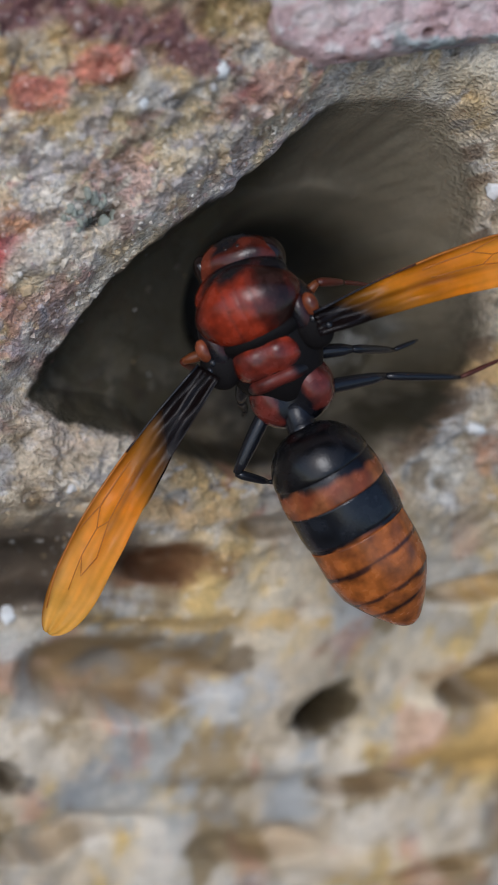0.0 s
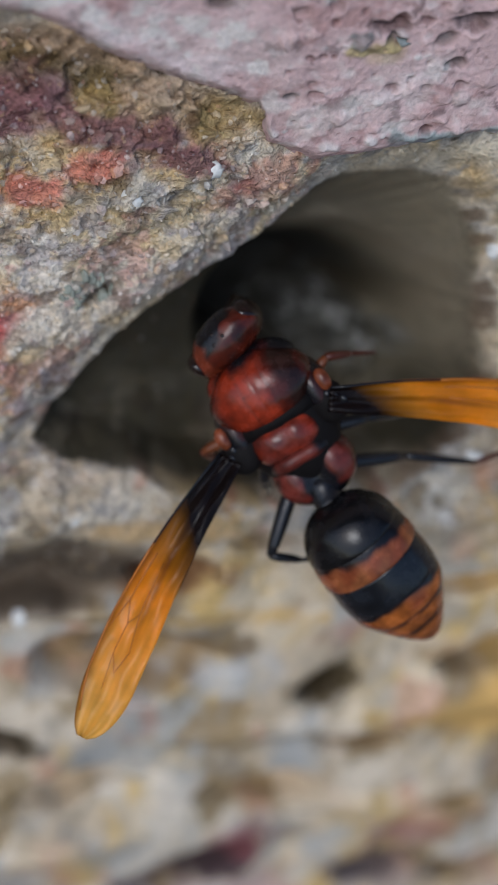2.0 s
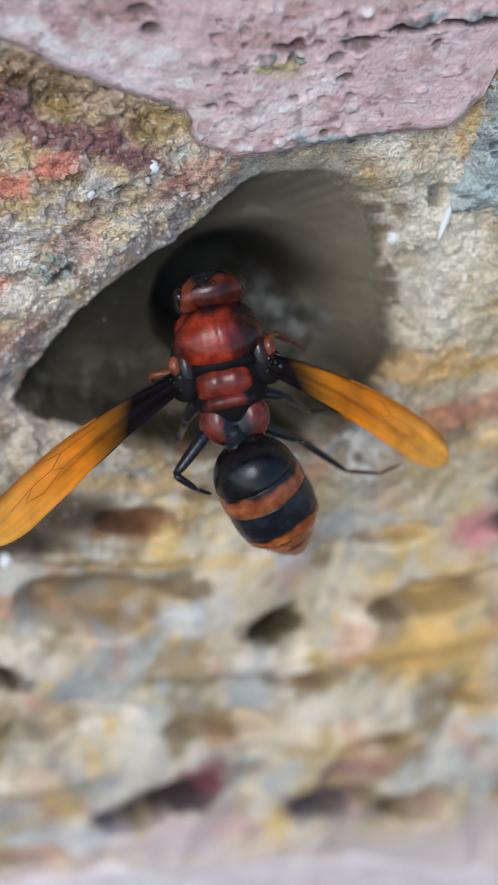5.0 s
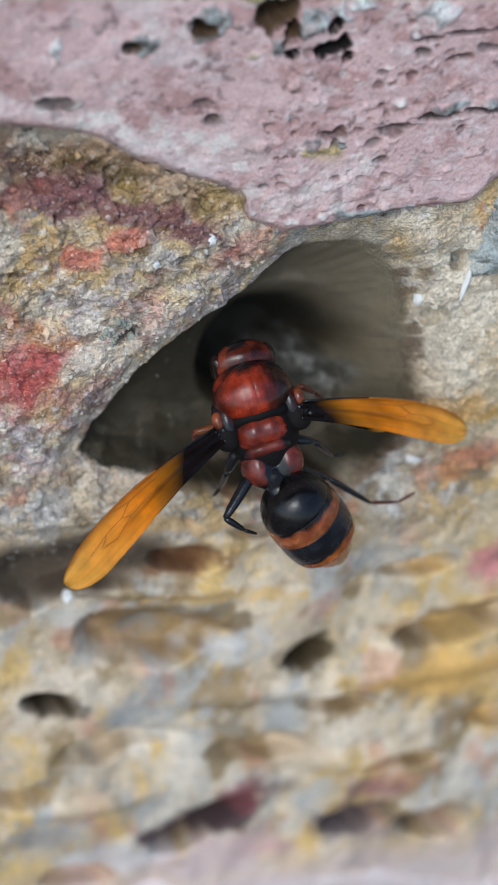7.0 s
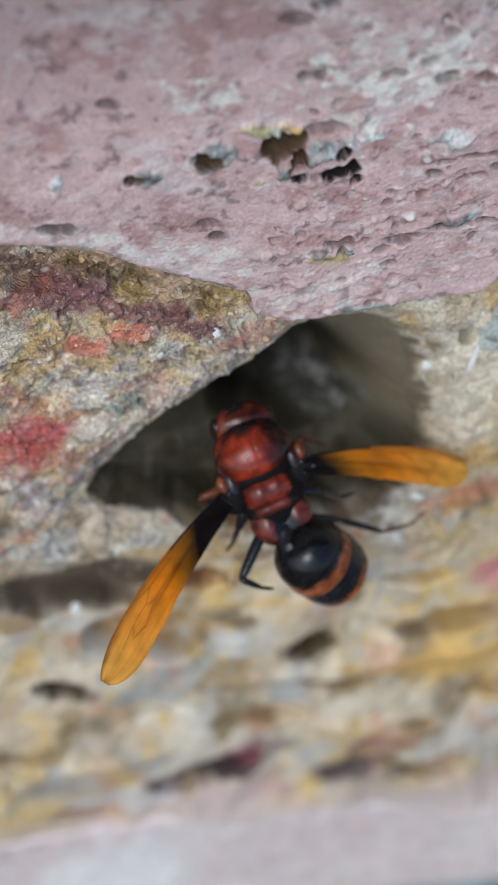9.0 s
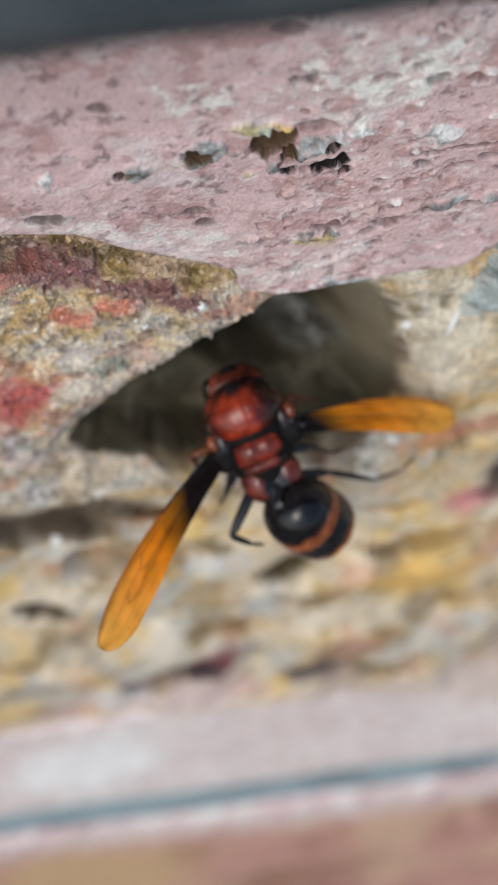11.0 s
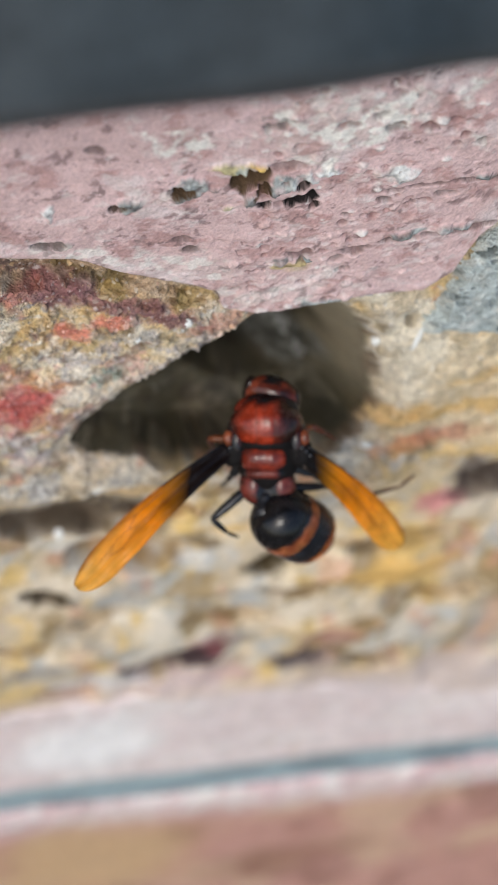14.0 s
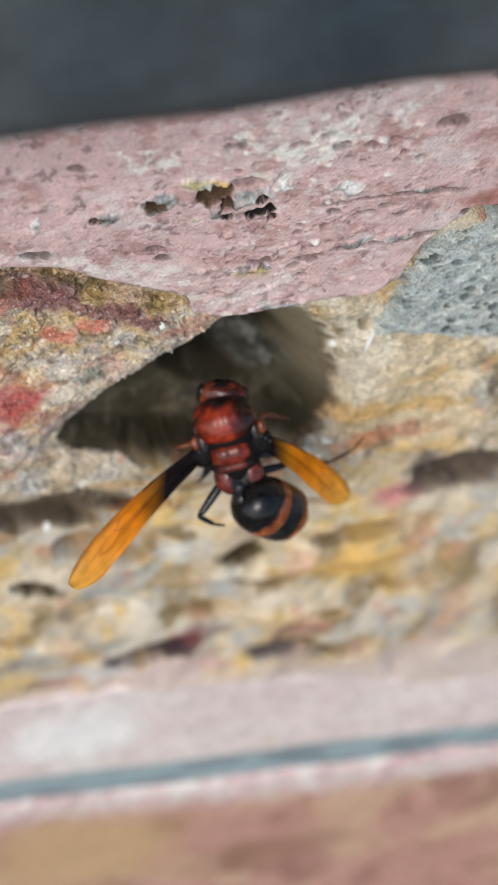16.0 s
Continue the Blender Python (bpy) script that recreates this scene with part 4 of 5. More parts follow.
RED, DARK_RED, PINK, INK, ORANGE_TONE = (0.23, 0.023, 0.007), (0.05, 0.008, 0.005), (0.125, 0.022, 0.015), (0.006, 0.006, 0.008), (0.34, 0.096, 0.018)


def blend(a, b, k):
    k = min(1.0, max(0.0, k))
    k = k * k * (3 - 2 * k)
    return tuple(p + (q - p) * k for p, q in zip(a, b))


def painted(name, bm, tone, parent, label="", material=None):
    """Links a bmesh with pigment, on thorax plates also painted shade: tone(x, y, z, ripple) gives the colour at a
    place of the plan.
    """
    ob = part(name, bm, material or HIDE, parent, label)
    layer = ob.data.color_attributes.new("tone", 'FLOAT_COLOR', 'POINT')
    tones = []
    for p in ob.data.vertices:
        q = p.co / WM
        tones += [*tone(q.x, q.y, q.z, noise.noise(q * 1.3)), 1.0]
    layer.data.foreach_set("color", tones)
    return ob


def build_thorax():
    def barrel(p):
        k = 1 - 0.14 * max(0, p.y) ** 2 - 0.12 * max(0, -p.y) ** 2
        return Vector((p.x * k, p.y, p.z))
    body = part("thorax", blob(0, 0.2, -1.15, 2.3, 3.7, 1.7, barrel), SOOT, wasp, "black thorax with rust-red plates")

    def dome(p):
        """A dome that narrows towards the neck, flat behind, with two faint furrows."""
        furrow = 0.014 * (math.exp(-((p.x - 0.24) / 0.035) ** 2) + math.exp(-((p.x + 0.24) / 0.035) ** 2) + 0.7 * math.exp(-(p.x / 0.03) ** 2)) * (0.2 + 0.8 * (p.z > 0))
        y = p.y if p.y > 0 else -abs(p.y) ** 0.8 * (1 - 0.1 * p.x * p.x)
        return Vector((p.x * (1 - 0.3 * max(0, p.y) ** 1.6), y, math.copysign(abs(p.z) ** 0.9, p.z) - furrow))

    def scutum_tone(x, y, z, ripple):
        # red fades to near black on the right: shade painted into the plate
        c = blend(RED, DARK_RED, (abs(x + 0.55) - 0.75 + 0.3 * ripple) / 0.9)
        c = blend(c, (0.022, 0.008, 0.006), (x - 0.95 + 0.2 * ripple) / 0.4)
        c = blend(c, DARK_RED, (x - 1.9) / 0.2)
        c = blend(c, (0.1, 0.014, 0.007), 0.75 * math.exp(-((abs(x) - 0.58) / 0.08) ** 2) + 0.35 * math.exp(-(x / 0.06) ** 2))
        c = blend(c, INK, (y - 3.05 - 0.55 * abs(x) + 0.4 * ripple) / 0.9)
        return blend(c, INK, (0.72 - y + 0.1 * x * x) / 0.25)
    # collar likewise painted dark on its shaded right
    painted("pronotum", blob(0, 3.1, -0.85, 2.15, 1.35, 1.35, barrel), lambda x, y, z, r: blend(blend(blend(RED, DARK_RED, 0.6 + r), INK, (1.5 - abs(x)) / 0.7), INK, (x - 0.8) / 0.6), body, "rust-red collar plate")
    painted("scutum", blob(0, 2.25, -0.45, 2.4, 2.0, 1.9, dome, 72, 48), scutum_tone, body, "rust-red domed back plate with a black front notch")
    part("dark_band", blob(0, 0.62, -1.0, 2.25, 0.95, 1.9), SOOT, body, "black band behind the back plate")

    def lobes(p):
        """A squarish plate, dipped along its middle, its corners drawn back."""
        return Vector((math.copysign(abs(p.x) ** 0.72, p.x), math.copysign(abs(p.y) ** 0.85, p.y) - 0.16 * p.x * p.x, p.z - 0.05 * math.exp(-(p.x / 0.14) ** 2)))
    # right ends of both plates painted black for the hinge and shade there
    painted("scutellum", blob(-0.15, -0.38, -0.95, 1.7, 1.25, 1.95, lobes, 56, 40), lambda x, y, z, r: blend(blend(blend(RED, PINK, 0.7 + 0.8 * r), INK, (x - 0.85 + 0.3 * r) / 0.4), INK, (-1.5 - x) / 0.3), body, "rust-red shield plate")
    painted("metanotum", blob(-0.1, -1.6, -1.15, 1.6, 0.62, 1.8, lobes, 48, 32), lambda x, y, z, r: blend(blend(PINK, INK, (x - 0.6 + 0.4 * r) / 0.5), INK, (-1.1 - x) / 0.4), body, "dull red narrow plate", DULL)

    def rump(p):
        """Rear of the thorax: two swellings beside a hollowed middle."""
        dip = 0.28 * math.exp(-(p.x / 0.3) ** 2) * max(0.0, p.z)
        return Vector((math.copysign(abs(p.x) ** 0.85, p.x), p.y, math.copysign(abs(p.z) ** 0.8, p.z) - dip))

    def rump_tone(x, y, z, r):
        c = blend(PINK, (0.045, 0.01, 0.008), 0.4 + 1.3 * r + 0.5 * (abs(x) - 1.3))
        c = blend(c, INK, (0.8 - abs(x) + 0.15 * r) / 0.2)
        c = blend(c, INK, (-3.75 - y + 0.2 * r) / 0.3)
        return blend(c, INK, (y + 1.55) / 0.3)
    painted("propodeum", blob(0, -2.7, -1.3, 1.9, 1.75, 1.42, rump, 64, 44), rump_tone, body, "dull red rear plate with a black glossy middle")
    for sx in (-1, 1):
        painted("tegula", blob(sx * 2.5, 1.05, 0.05, 0.34, 0.6, 0.34), lambda x, y, z, r: (0.17, 0.042, 0.016), body, "orange-brown wing-root scale")
        painted("side_plate", blob(sx * 1.95, 0.9, -0.9, 0.75, 1.7, 1.3), lambda x, y, z, r: blend((0.03, 0.007, 0.005), INK, 0.5 + 1.5 * r), body, "dark brown side plate")
        part("wing_hinge", blob(sx * 2.2, -0.05, -0.2, 0.85, 1.15, 0.5), SOOT, body)
        for k in range(3):
            part("hinge_sclerite", blob(sx * (2.35 + 0.25 * k), 0.35 - 0.3 * k, 0.2, 0.16, 0.22, 0.14, None, 12, 8), BLACK, body)
    for ob in (body, *body.children):
        ob.data.transform(Matrix.Translation((0.5 * WM, 0, 0)) @ Matrix.Diagonal((1.14, 1, 1, 1)))
    part("petiole", tube([(0.3, -3.3, -1.2), (0.3, -3.9, -0.9), (0.3, -4.5, -0.6), (0.3, -5.1, -0.3)], [1.0, 0.8, 0.75, 0.9]), BLACK, body)


def build_head():
    """Broad head set across the neck: red behind and at the cheeks, a black brow, three small simple eyes."""
    def skull(p):
        return Vector((math.copysign(abs(p.x) ** 0.85, p.x), p.y - 0.32 * p.x * p.x - 0.14 * math.exp(-(p.x / 0.35) ** 2) * (p.y < 0), math.copysign(abs(p.z) ** 0.85, p.z)))

    def pigment(x, y, z, r):
        c = blend((0.085, 0.013, 0.006), (0.028, 0.006, 0.004), 0.5 + 1.4 * r)
        c = blend(c, INK, (y - 0.95 - 0.3 * x + 0.5 * r) / 0.35)
        return blend(c, (0.14, 0.026, 0.011), (-0.95 - x + 0.6 * r) / 0.5)
    head = painted("head", blob(0, 1.2, 0.0, 2.05, 1.15, 1.5, skull, 56, 40), pigment, wasp, "rust-red head with a black brow")
    for sx in (-1, 1):
        part("eye", blob(sx * 1.72, 1.15, -0.1, 0.55, 0.75, 1.15, lambda p: Vector((p.x - 0.2 * p.z * p.z, p.y, p.z))), EYE, head, "dark glossy kidney eye")
        pts = [(sx * 0.4, 2.0, -0.6), (sx * 0.8, 2.4, -1.0), (sx * 1.1, 2.6, -1.8), (sx * 1.3, 3.0, -2.8), (sx * 1.5, 2.7, -4.0)]
        part("antenna", tube(pts, [0.14, 0.11, 0.13, 0.13, 0.08]), EYE, head, "dark elbowed antenna")
        part("jaw", tube([(sx * 0.8, 1.6, -1.1), (sx * 0.7, 2.2, -1.7), (sx * 0.2, 2.6, -2.1)], [0.35, 0.28, 0.1]), AMBER, head)
    for x, y in ((0.0, 1.35), (-0.3, 0.95), (0.3, 0.95)):
        part("simple_eye", blob(x, y, 1.42, 0.13, 0.13, 0.1, None, 12, 8), EYE, head)
    return head


def build_abdomen():
    """Banded hind body, pointing along -y from its waist: a fat banded front and a tail cone that slides in and out of it."""
    L, R = 9.2, 2.62

    def radius(y):
        u = abs(2 * y / L - 1)
        return R * max(0.0, 1 - u ** (3.6 if y < L / 2 else 2.0)) ** (0.42 if y < L / 2 else 0.5)

    def ring_mesh(y0, y1, swell, shrink=1.0, n=14, seg=56, taper=0.0):
        bm = bmesh.new()
        rings = []
        for i in range(n):
            u = i / (n - 1)
            y = y0 + (y1 - y0) * u
            r = max(0.05, (shrink * (1 - taper * max(0.0, u - 0.5) / 0.5) * radius(y) + swell * math.sin(min(1, u * 1.4) * math.pi / 2)) * (1 if i < n - 1 else 0.97))
            rings.append([bm.verts.new(Vector((r * math.cos(a), -y, -0.5 * (y / L) ** 2 + 0.92 * r * math.sin(a))) * WM) for a in [j * math.tau / seg for j in range(seg)]])
        for r0, r1 in zip(rings, rings[1:]):
            for j in range(seg):
                bm.faces.new((r0[j], r1[j], r1[(j + 1) % seg], r0[(j + 1) % seg]))
        bm.faces.new(rings[0])
        bm.faces.new(rings[-1][::-1])
        bmesh.ops.recalc_face_normals(bm, faces=bm.faces[:])
        return bm

    def band(y, front, colour, r, ragged=0.35):
        """Pigment that sets in behind a ragged front line."""
        return blend(INK, colour, (-y - front + ragged * r) / 0.3 + 0.3)
    rust = (0.2, 0.048, 0.017)
    core = part("abdomen", ring_mesh(0.02, 5.8, 0.0, 0.95, 24), SOOT, wasp, "black hind body ringed with orange bands")
    painted("tergite", ring_mesh(0.02, 2.3, 0.05), lambda x, y, z, r: (0.005, 0.005, 0.006), core, "black first plate")
    painted("tergite", ring_mesh(2.2, 3.75, 0.07, n=20), lambda x, y, z, r: band(y, 2.42 + 0.1 * x, blend(rust, (0.3, 0.1, 0.035), 0.4 + r), r), core, "red-brown band")
    painted("tergite", ring_mesh(3.7, 5.65, 0.06), lambda x, y, z, r: (0.009, 0.011, 0.015), core, "black second plate")
    painted("tergite", ring_mesh(5.45, 6.45, 0.05, n=18), lambda x, y, z, r: band(y, 5.6 + 0.05 * x * x, blend(ORANGE_TONE, rust, 0.3 + r), r, 0.3), core, "orange band")

    def tail_tone(x, y, z, r):
        c = blend(ORANGE_TONE, (0.26, 0.075, 0.02), 0.35 + 1.2 * r)
        near = min(abs(-y - f + 0.1 * r + 0.05 * x) for f in (4.75, 6.55, 7.55))
        return blend((0.05, 0.018, 0.012), c, (near - 0.02 + 0.12 * r) / 0.16)
    tail = painted("tail", ring_mesh(3.4, 9.15, 0.0, 0.975, 72, taper=0.34), tail_tone, core, "orange tail cone with thin dark lines")
    return core, tail


def wing_mesh(side, length, width, root, fold, seed, soot_end=0.42):
    """A long wing along +-x: leading edge towards +y, slightly pleated."""
    nx, ny = 60, 25
    verts, tones, faces = [], [], []
    for i in range(nx):
        a = i / (nx - 1)
        chord = width * (root + (1 - root) * min(1, (a / 0.62)) ** 0.85) * (1 if a < 0.78 else math.sqrt(max(0.0, 1 - ((a - 0.78) / 0.225) ** 2)))
        lead = 0.22 * width * math.sin(a * math.pi) - 0.1 * width * a
        for j in range(ny):
            b = j / (ny - 1)
            y = lead + 0.35 * chord - b * chord
            z = 0.35 * math.sin(a * 2.6) + fold * abs(b - 0.32) * chord + 0.06 * math.sin(b * 15 + seed + 3 * a) + 0.05 * math.sin(a * 23 + 6 * b) + 0.035 * math.sin(a * 41 - 9 * b)
            verts.append((side * a * length * WM, y * WM, z * WM))
            soot = np.clip((soot_end - a + 0.14 * (b - 0.4)) / 0.2, 0, 1) ** 0.8
            far = max(0.0, a - 0.5) / 0.5
            amber = np.array((0.93, 0.36, 0.012)) * (1 - far) + np.array((0.9, 0.56, 0.11)) * far
            amber = amber * (1 + 0.05 * math.sin(b * 20 + 2.5 * a) + 0.04 * math.sin(b * 47 + 5 * a))
            smoke = max(0.0, 1 - b / 0.16) * 0.75 + 0.5 * math.exp(-((b - 0.45 - 0.25 * a) / 0.06) ** 2) * max(0.0, 1 - 1.2 * far) + 0.35 * max(0.0, 1 - abs(a - 0.4) / 0.12)
            amber = amber + (np.array((0.3, 0.07, 0.006)) - amber) * min(0.9, smoke)
            tones.append(amber * (1 - soot) + np.array((0.012, 0.007, 0.007)) * soot)
    for i in range(nx - 1):
        for j in range(ny - 1):
            q = (i * ny + j, (i + 1) * ny + j, (i + 1) * ny + j + 1, i * ny + j + 1)
            faces.append(q if side < 0 else q[::-1])
    n = len(verts)
    verts += [(x, y, z - 0.03 * WM) for x, y, z in verts]
    rim = [i * ny for i in range(nx)] + [(nx - 1) * ny + j for j in range(1, ny)] + [i * ny + ny - 1 for i in range(nx - 2, -1, -1)] + [j for j in range(ny - 2, 0, -1)]
    faces += [tuple(n + k for k in f[::-1]) for f in faces]
    faces += [(rim[k], rim[(k + 1) % len(rim)], n + rim[(k + 1) % len(rim)], n + rim[k]) for k in range(len(rim))]
    return verts, faces, np.array(tones + tones), nx, ny


def build_wing(side, name):
    L, wd = 15.1, 2.55
    verts, faces, tones, nx, ny = wing_mesh(side, L, wd, 0.5, 0.16, 1, 0.42 if side < 0 else 0.3)
    wing = mesh_object(name, verts, faces, WING, wasp, "amber wing, sooty towards its root", tones)

    def on(a, b, lift=0.05):
        u, w = min(nx - 1.001, a * (nx - 1)), min(ny - 1.001, b * (ny - 1))
        i, j = int(u), int(w)
        at = [Vector(verts[(i + p) * ny + j + q]) / WM for p in (0, 1) for q in (0, 1)]
        x, y, z = at[0].lerp(at[1], w - j).lerp(at[2].lerp(at[3], w - j), u - i)
        return (x, y, z + lift)
    for path, r in (([(0, 0.05), (0.2, 0.03), (0.38, 0.03)], 0.11), ([(0.36, 0.03), (0.5, 0.03), (0.65, 0.02), (0.8, 0.03), (0.93, 0.1)], 0.09), ([(0.38, 0.22), (0.55, 0.2), (0.66, 0.06)], 0.07),
                    ([(0.4, 0.46), (0.58, 0.5), (0.7, 0.62)], 0.06), ([(0.55, 0.2), (0.62, 0.36), (0.72, 0.34), (0.84, 0.4)], 0.05), ([(0.58, 0.5), (0.62, 0.36)], 0.05), ([(0.7, 0.62), (0.78, 0.5), (0.72, 0.34)], 0.05)):
        pts = []
        for (a0, b0), (a1, b1) in zip(path, path[1:]):
            pts += [on(a0 + (a1 - a0) * k / 4, b0 + (b1 - b0) * k / 4) for k in range(4)]
        pts.append(on(*path[-1]))
        part("vein", tube(pts, [0.6 * r * (1 - 0.5 * i / len(pts)) for i in range(len(pts))], 6), BLACK if r > 0.1 else VEIN, wing)
    hv, hf, ht, _, _ = wing_mesh(side, L * 0.55, wd * 0.5, 0.3, -0.1, 4, 0.85)
    mesh_object("hind_wing", [(x, y - 0.35 * WM, z - 0.5 * WM) for x, y, z in hv], hf, WING, wing, "smaller amber hind wing", ht)
    return wing


def build_leg(points, radii, mats, label):
    leg = None
    names = ("femur", "tibia", "tarsus", "foot")
    for i, (a, b) in enumerate(zip(points, points[1:])):
        p, r = rounded_limb(a, b, *radii[i])
        if i == 0:
            leg = part("leg", tube(p, r), mats[0], wasp, label)
        else:
            part(names[i], tube(p, r), mats[min(i, len(mats) - 1)], leg)
    return leg


build_thorax()
head = build_head()
abdomen, tail = build_abdomen()
left_wing = build_wing(-1, "left_wing")
right_wing = build_wing(1, "right_wing")
TAN_LEG, DARK_LEG = [(0.34, 0.24), (0.24, 0.16), (0.13, 0.08), (0.1, 0.07)], [(0.4, 0.28), (0.24, 0.16), (0.14, 0.09), (0.1, 0.07)]
build_leg([(1.4, 0.6, -1.7), (3.9, 1.7, -1.3), (4.9, 1.0, -2.6), (5.8, 0.2, -4.0)], TAN_LEG, [AMBER, UMBER], "orange-brown fore leg")
build_leg([(-1.5, 0.6, -1.8), (-3.9, 0.8, -1.6), (-3.7, -0.4, -3.6), (-4.4, -0.8, -5.0)], TAN_LEG, [AMBER, UMBER], "orange-brown fore leg")
build_leg([(1.4, -1.2, -1.9), (3.9, -2.2, -2.6), (5.4, -3.6, -5.6), (6.6, -3.8, -6.6)], DARK_LEG, [BLACK], "dark middle leg")
build_leg([(-1.4, -1.2, -1.9), (-2.4, -2.4, -2.9), (-2.9, -3.4, -5.6), (-3.4, -3.8, -6.6)], DARK_LEG, [BLACK], "dark middle leg")
build_leg([(-1.0, -3.0, -1.2), (-3.7, -5.3, -0.7), (-2.6, -6.5, -1.5), (-1.8, -7.0, -2.2)], DARK_LEG, [BLACK], "black hind leg bent beside the body")
right_leg = build_leg([(0.0, 0.0, 0.0), (3.6, -2.0, -1.5), (6.8, -4.7, -3.3), (9.2, -5.4, -4.0), (10.8, -5.2, -4.2)], DARK_LEG, [BLACK, BLACK, UMBER], "black hind leg stretched aside")


def motions():
    walk(wasp, [
        (0, pose(-0.00615, -0.00423, 0.61547, 67.3, -35.3, -11.1)),
        (0.5, pose(-0.00616, -0.00519, 0.61561, 56.0, -42.8, -2.0)),
        (1, pose(-0.00541, -0.00527, 0.61627, 59.0, -35.1, -5.2)),
        (1.5, pose(-0.00519, -0.00541, 0.61688, 55.9, -38.4, 3.4)),
        (2, pose(-0.00543, -0.00602, 0.61660, 49.8, -37.8, 5.0)),
        (2.5, pose(-0.00536, -0.00601, 0.61768, 55.8, -31.2, -3.4)),
        (3, pose(-0.00517, -0.00627, 0.61757, 57.2, -28.2, -8.8)),
        (3.5, pose(-0.00500, -0.00665, 0.61746, 53.4, -17.8, -3.4)),
        (4, pose(-0.00480, -0.00618, 0.61720, 51.9, -15.8, -2.6)),
        (6.3, pose(-0.00507, -0.00531, 0.61668, 44.6, -14.3, 4.0)),
        (6.5, pose(-0.00515, -0.00522, 0.61627, 46.8, -14.6, 4.8)),
        (7, pose(-0.00552, -0.00517, 0.61648, 44.5, -15.3, 4.4)),
        (7.5, pose(-0.00528, -0.00523, 0.61653, 41.6, -15.6, 8.3)),
        (8, pose(-0.00553, -0.00516, 0.61721, 35.6, -15.9, 9.9)),
        (8.5, pose(-0.00575, -0.00530, 0.61722, 36.1, -19.5, 11.3)),
        (9, pose(-0.00549, -0.00513, 0.61794, 35.1, -17.1, 13.0)),
        (11.3, pose(-0.00506, -0.00554, 0.61872, 31.3, -18.1, 12.5)),
        (11.5, pose(-0.00520, -0.00575, 0.61829, 34.6, -19.3, 9.1)),
        (12, pose(-0.00436, -0.00562, 0.61874, 32.9, -12.9, 6.6)),
        (12.5, pose(-0.00417, -0.00528, 0.61990, 36.7, -11.0, 1.5)),
        (13, pose(-0.00390, -0.00519, 0.61998, 36.3, -7.6, -2.2)),
        (13.5, pose(-0.00315, -0.00613, 0.61842, 38.7, -8.9, -9.0)),
        (14, pose(-0.00311, -0.00625, 0.61922, 40.3, -11.8, -11.5)),
        (14.5, pose(-0.00328, -0.00605, 0.61966, 40.7, -11.2, -5.9)),
        (15, pose(-0.00347, -0.00616, 0.61871, 42.2, -15.0, -2.3)),
        (15.5, pose(-0.00341, -0.00580, 0.61883, 42.6, -14.8, -0.8)),
        (16, pose(-0.00313, -0.00609, 0.61805, 42.6, -17.5, 1.5)),
    ])
    # turns of the parts on the body: seconds, then degrees
    abdomen_turns = [
        (0, 1.7, 4.0),
        (0.5, 4.5, -1.3),
        (1, 5.2, -9.7),
        (1.5, 5.7, -0.9),
        (2, 11.0, 3.6),
        (2.5, 15.9, 2.7),
        (3, 20.1, 8.1),
        (3.5, 21.9, 17.0),
        (4, 24.6, 18.6),
        (6.3, 31.1, 21.2),
        (6.5, 33.8, 27.3),
        (7, 34.8, 28.4),
        (7.5, 34.9, 29.6),
        (8, 36.2, 29.4),
        (8.5, 36.9, 32.4),
        (9, 40.2, 34.4),
        (11.3, 42.7, 33.5),
        (11.5, 42.3, 36.1),
        (12, 41.1, 40.4),
        (12.5, 41.7, 42.7),
        (13, 43.7, 47.0),
        (13.5, 45.4, 50.2),
        (14, 43.2, 48.7),
        (14.5, 40.0, 46.0),
        (15, 39.9, 45.0),
        (15.5, 38.8, 42.6),
        (16, 38.9, 41.8),
    ]
    walk(abdomen, [(t, pose(0.0003, -0.0045, 0.0002, 0, 0, yaw) @ pose(0, 0, 0, dip)) for t, dip, yaw in abdomen_turns])
    left_turns = [
        (0, 33.1, 10.7),
        (0.5, 30.6, 18.0),
        (1, 24.4, 17.6),
        (1.5, 27.9, 19.3),
        (2, 28.6, 21.7),
        (2.5, 29.1, 23.1),
        (3, 30.6, 23.5),
        (3.5, 25.3, 22.9),
        (4, 26.0, 22.6),
        (6.3, 24.9, 18.3),
        (6.5, 22.4, 19.8),
        (7, 25.4, 20.4),
        (7.5, 26.1, 20.8),
        (8, 29.7, 22.3),
        (8.5, 32.1, 21.8),
        (9, 29.0, 21.0),
        (11.3, 33.3, 16.0),
        (11.5, 36.2, 14.8),
        (12, 34.1, 15.4),
        (12.5, 32.6, 14.4),
        (13, 28.2, 17.8),
        (13.5, 37.5, 17.6),
        (14, 40.3, 16.5),
        (14.5, 32.0, 17.7),
        (15, 29.4, 19.2),
        (15.5, 25.7, 20.6),
        (16, 27.7, 20.5),
    ]
    walk(left_wing, [(t, pose(-0.0027, 0.0003, 0.0004, 0, 0, sweep) @ pose(0, 0, 0, 0, lift)) for t, sweep, lift in left_turns])
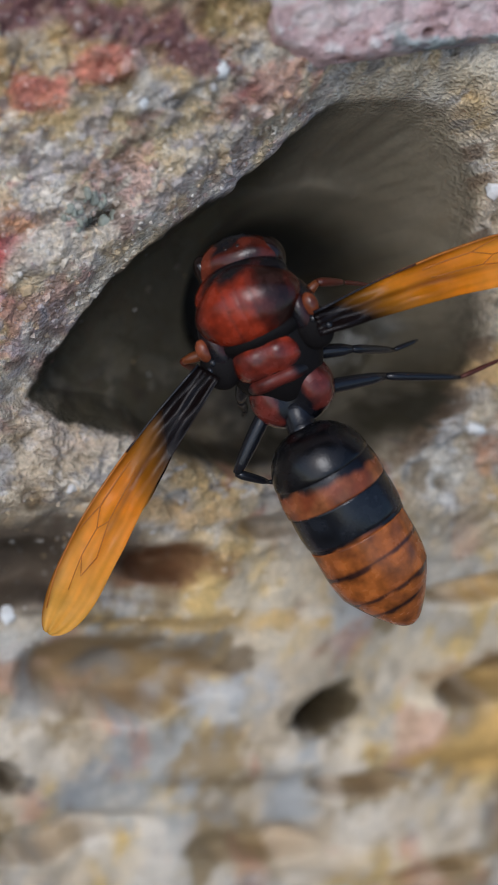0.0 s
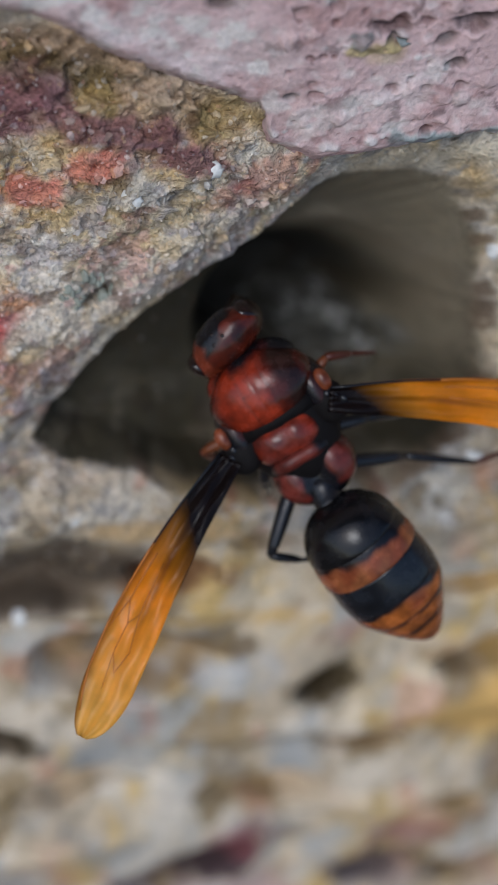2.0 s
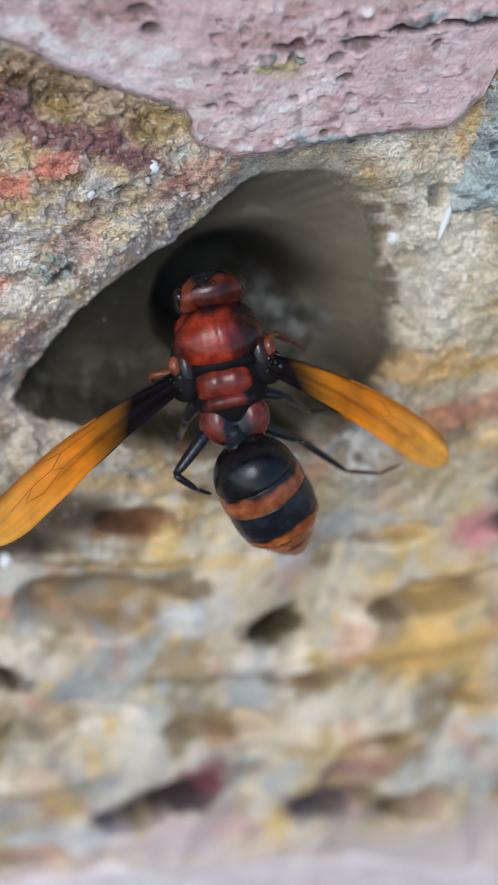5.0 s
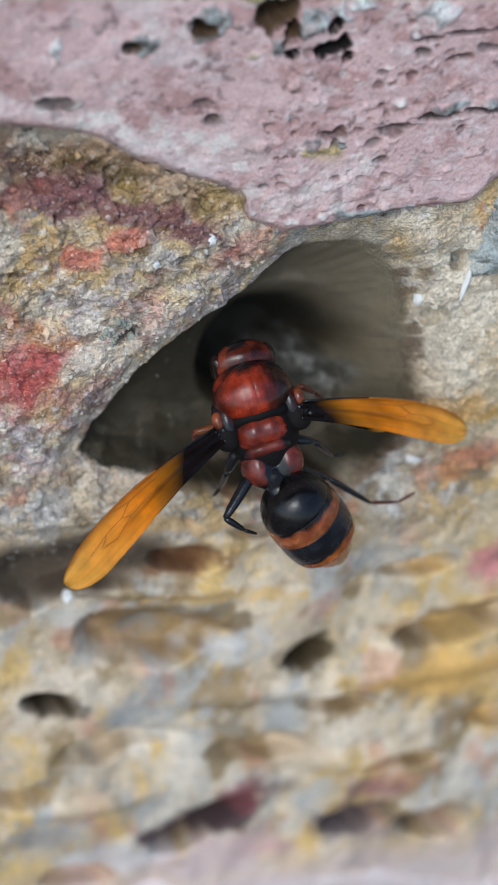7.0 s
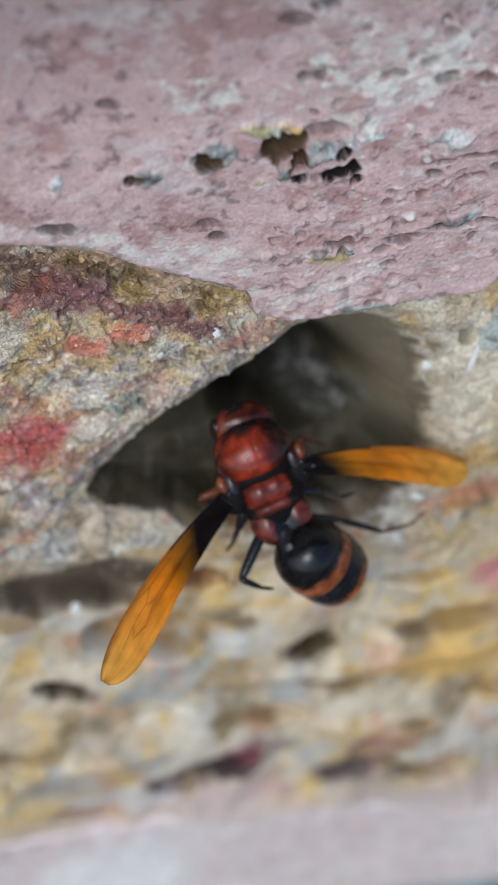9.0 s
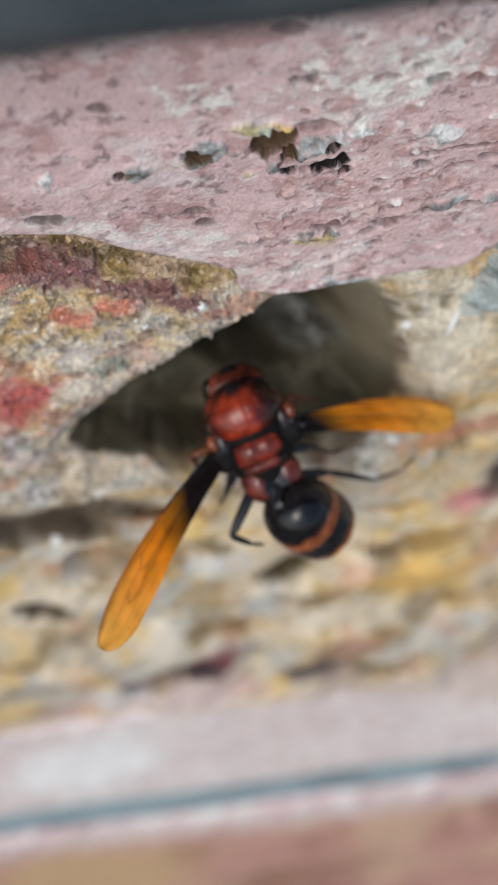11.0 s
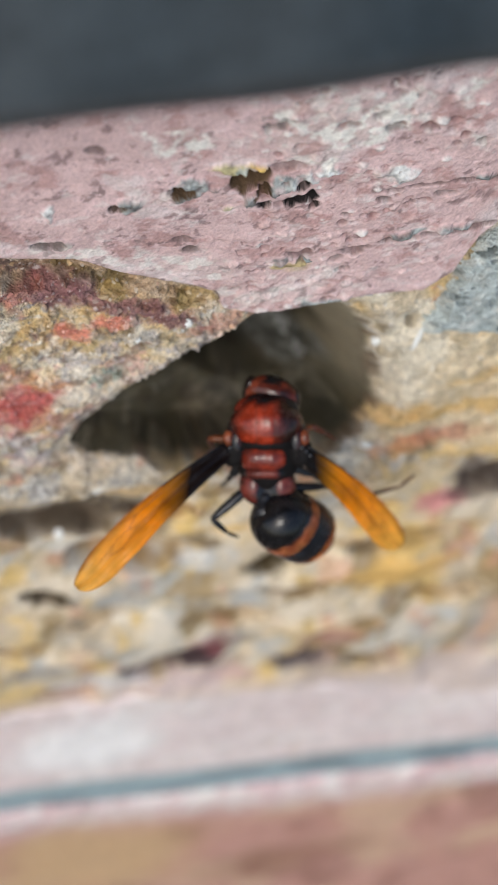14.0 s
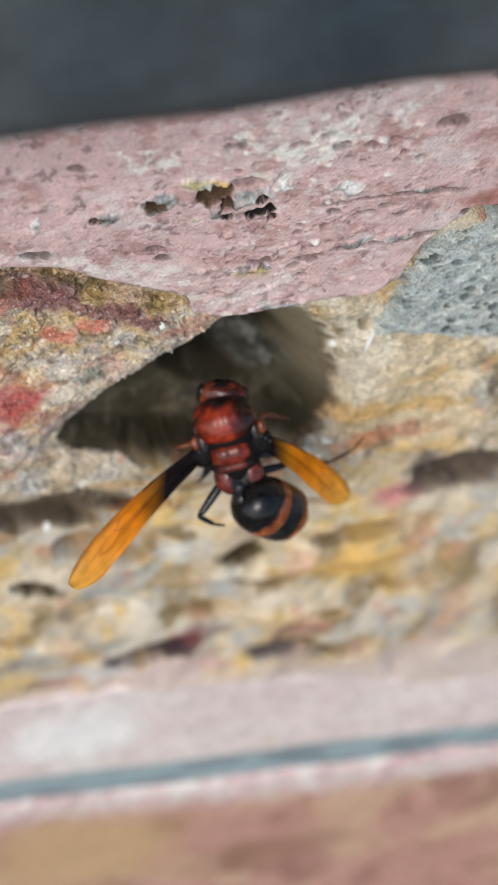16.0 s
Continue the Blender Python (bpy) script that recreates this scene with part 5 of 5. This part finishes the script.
    right_turns = [
        (0, 8.8, -21.9),
        (0.5, 28.2, -20.1),
        (1, 42.8, -21.3),
        (1.5, 40.8, -21.0),
        (2, 38.4, -19.7),
        (2.5, 42.8, -17.8),
        (3, 42.5, -18.5),
        (3.5, 44.2, -24.0),
        (4, 45.1, -25.7),
        (6.3, 27.0, -31.3),
        (6.5, 26.1, -30.5),
        (7, 20.8, -30.1),
        (7.5, 17.2, -31.0),
        (8, 17.7, -29.5),
        (8.5, 22.3, -30.5),
        (9, 26.3, -30.7),
        (11.3, 23.2, -32.7),
        (11.5, 23.6, -33.2),
        (12, 24.8, -35.2),
        (12.5, 23.5, -37.3),
        (13, 32.1, -36.8),
        (13.5, 41.4, -35.0),
        (14, 49.3, -37.6),
        (14.5, 53.0, -41.4),
        (15, 55.2, -40.2),
        (15.5, 56.8, -41.3),
        (16, 57.1, -42.0),
    ]
    walk(right_wing, [(t, pose(0.0034, 0.0003, 0.0004, 0, 0, -sweep) @ pose(0, 0, 0, 0, -lift)) for t, sweep, lift in right_turns])
    head_turns = [
        (0, -50, -8, 3.3, -0.9), (0.5, -30, 8, 4.2, -0.1), (1, -22, 16, 4.1, -0.1), (2, -18, 18, 4.1, -0.1), (3, -16, 14, 4.1, -0.1), (4, -18, 8, 4.0, -0.1),
        (6.3, -46, 0, 3.7, -0.6), (9, -52, -6, 3.5, -0.8), (11.3, -60, -10, 3.3, -1.0), (12.5, -60, -14, 3.3, -1.0), (14, -48, -18, 3.4, -0.9), (16, -48, -18, 3.4, -0.9),
    ]
    walk(head, [(t, pose(0.0007, reach * WM, rise * WM, dip, 0, yaw)) for t, dip, yaw, reach, rise in head_turns])
    walk(tail, [(t, pose(0, -slide * WM, 0)) for t, slide in ((0, 2.4), (0.5, 2.0), (1, 1.3), (1.5, 0.5), (2.5, 0.2), (3.5, 0), (16, 0))])
    walk(right_leg, [(t, pose(0.0012, -0.0032, -0.0018, 0, 14, turn)) for t, turn in ((0, 12), (1.5, 0), (3, -1), (7, 2), (11.3, 9), (13, 17), (14, 28), (16, 24))])


motions()
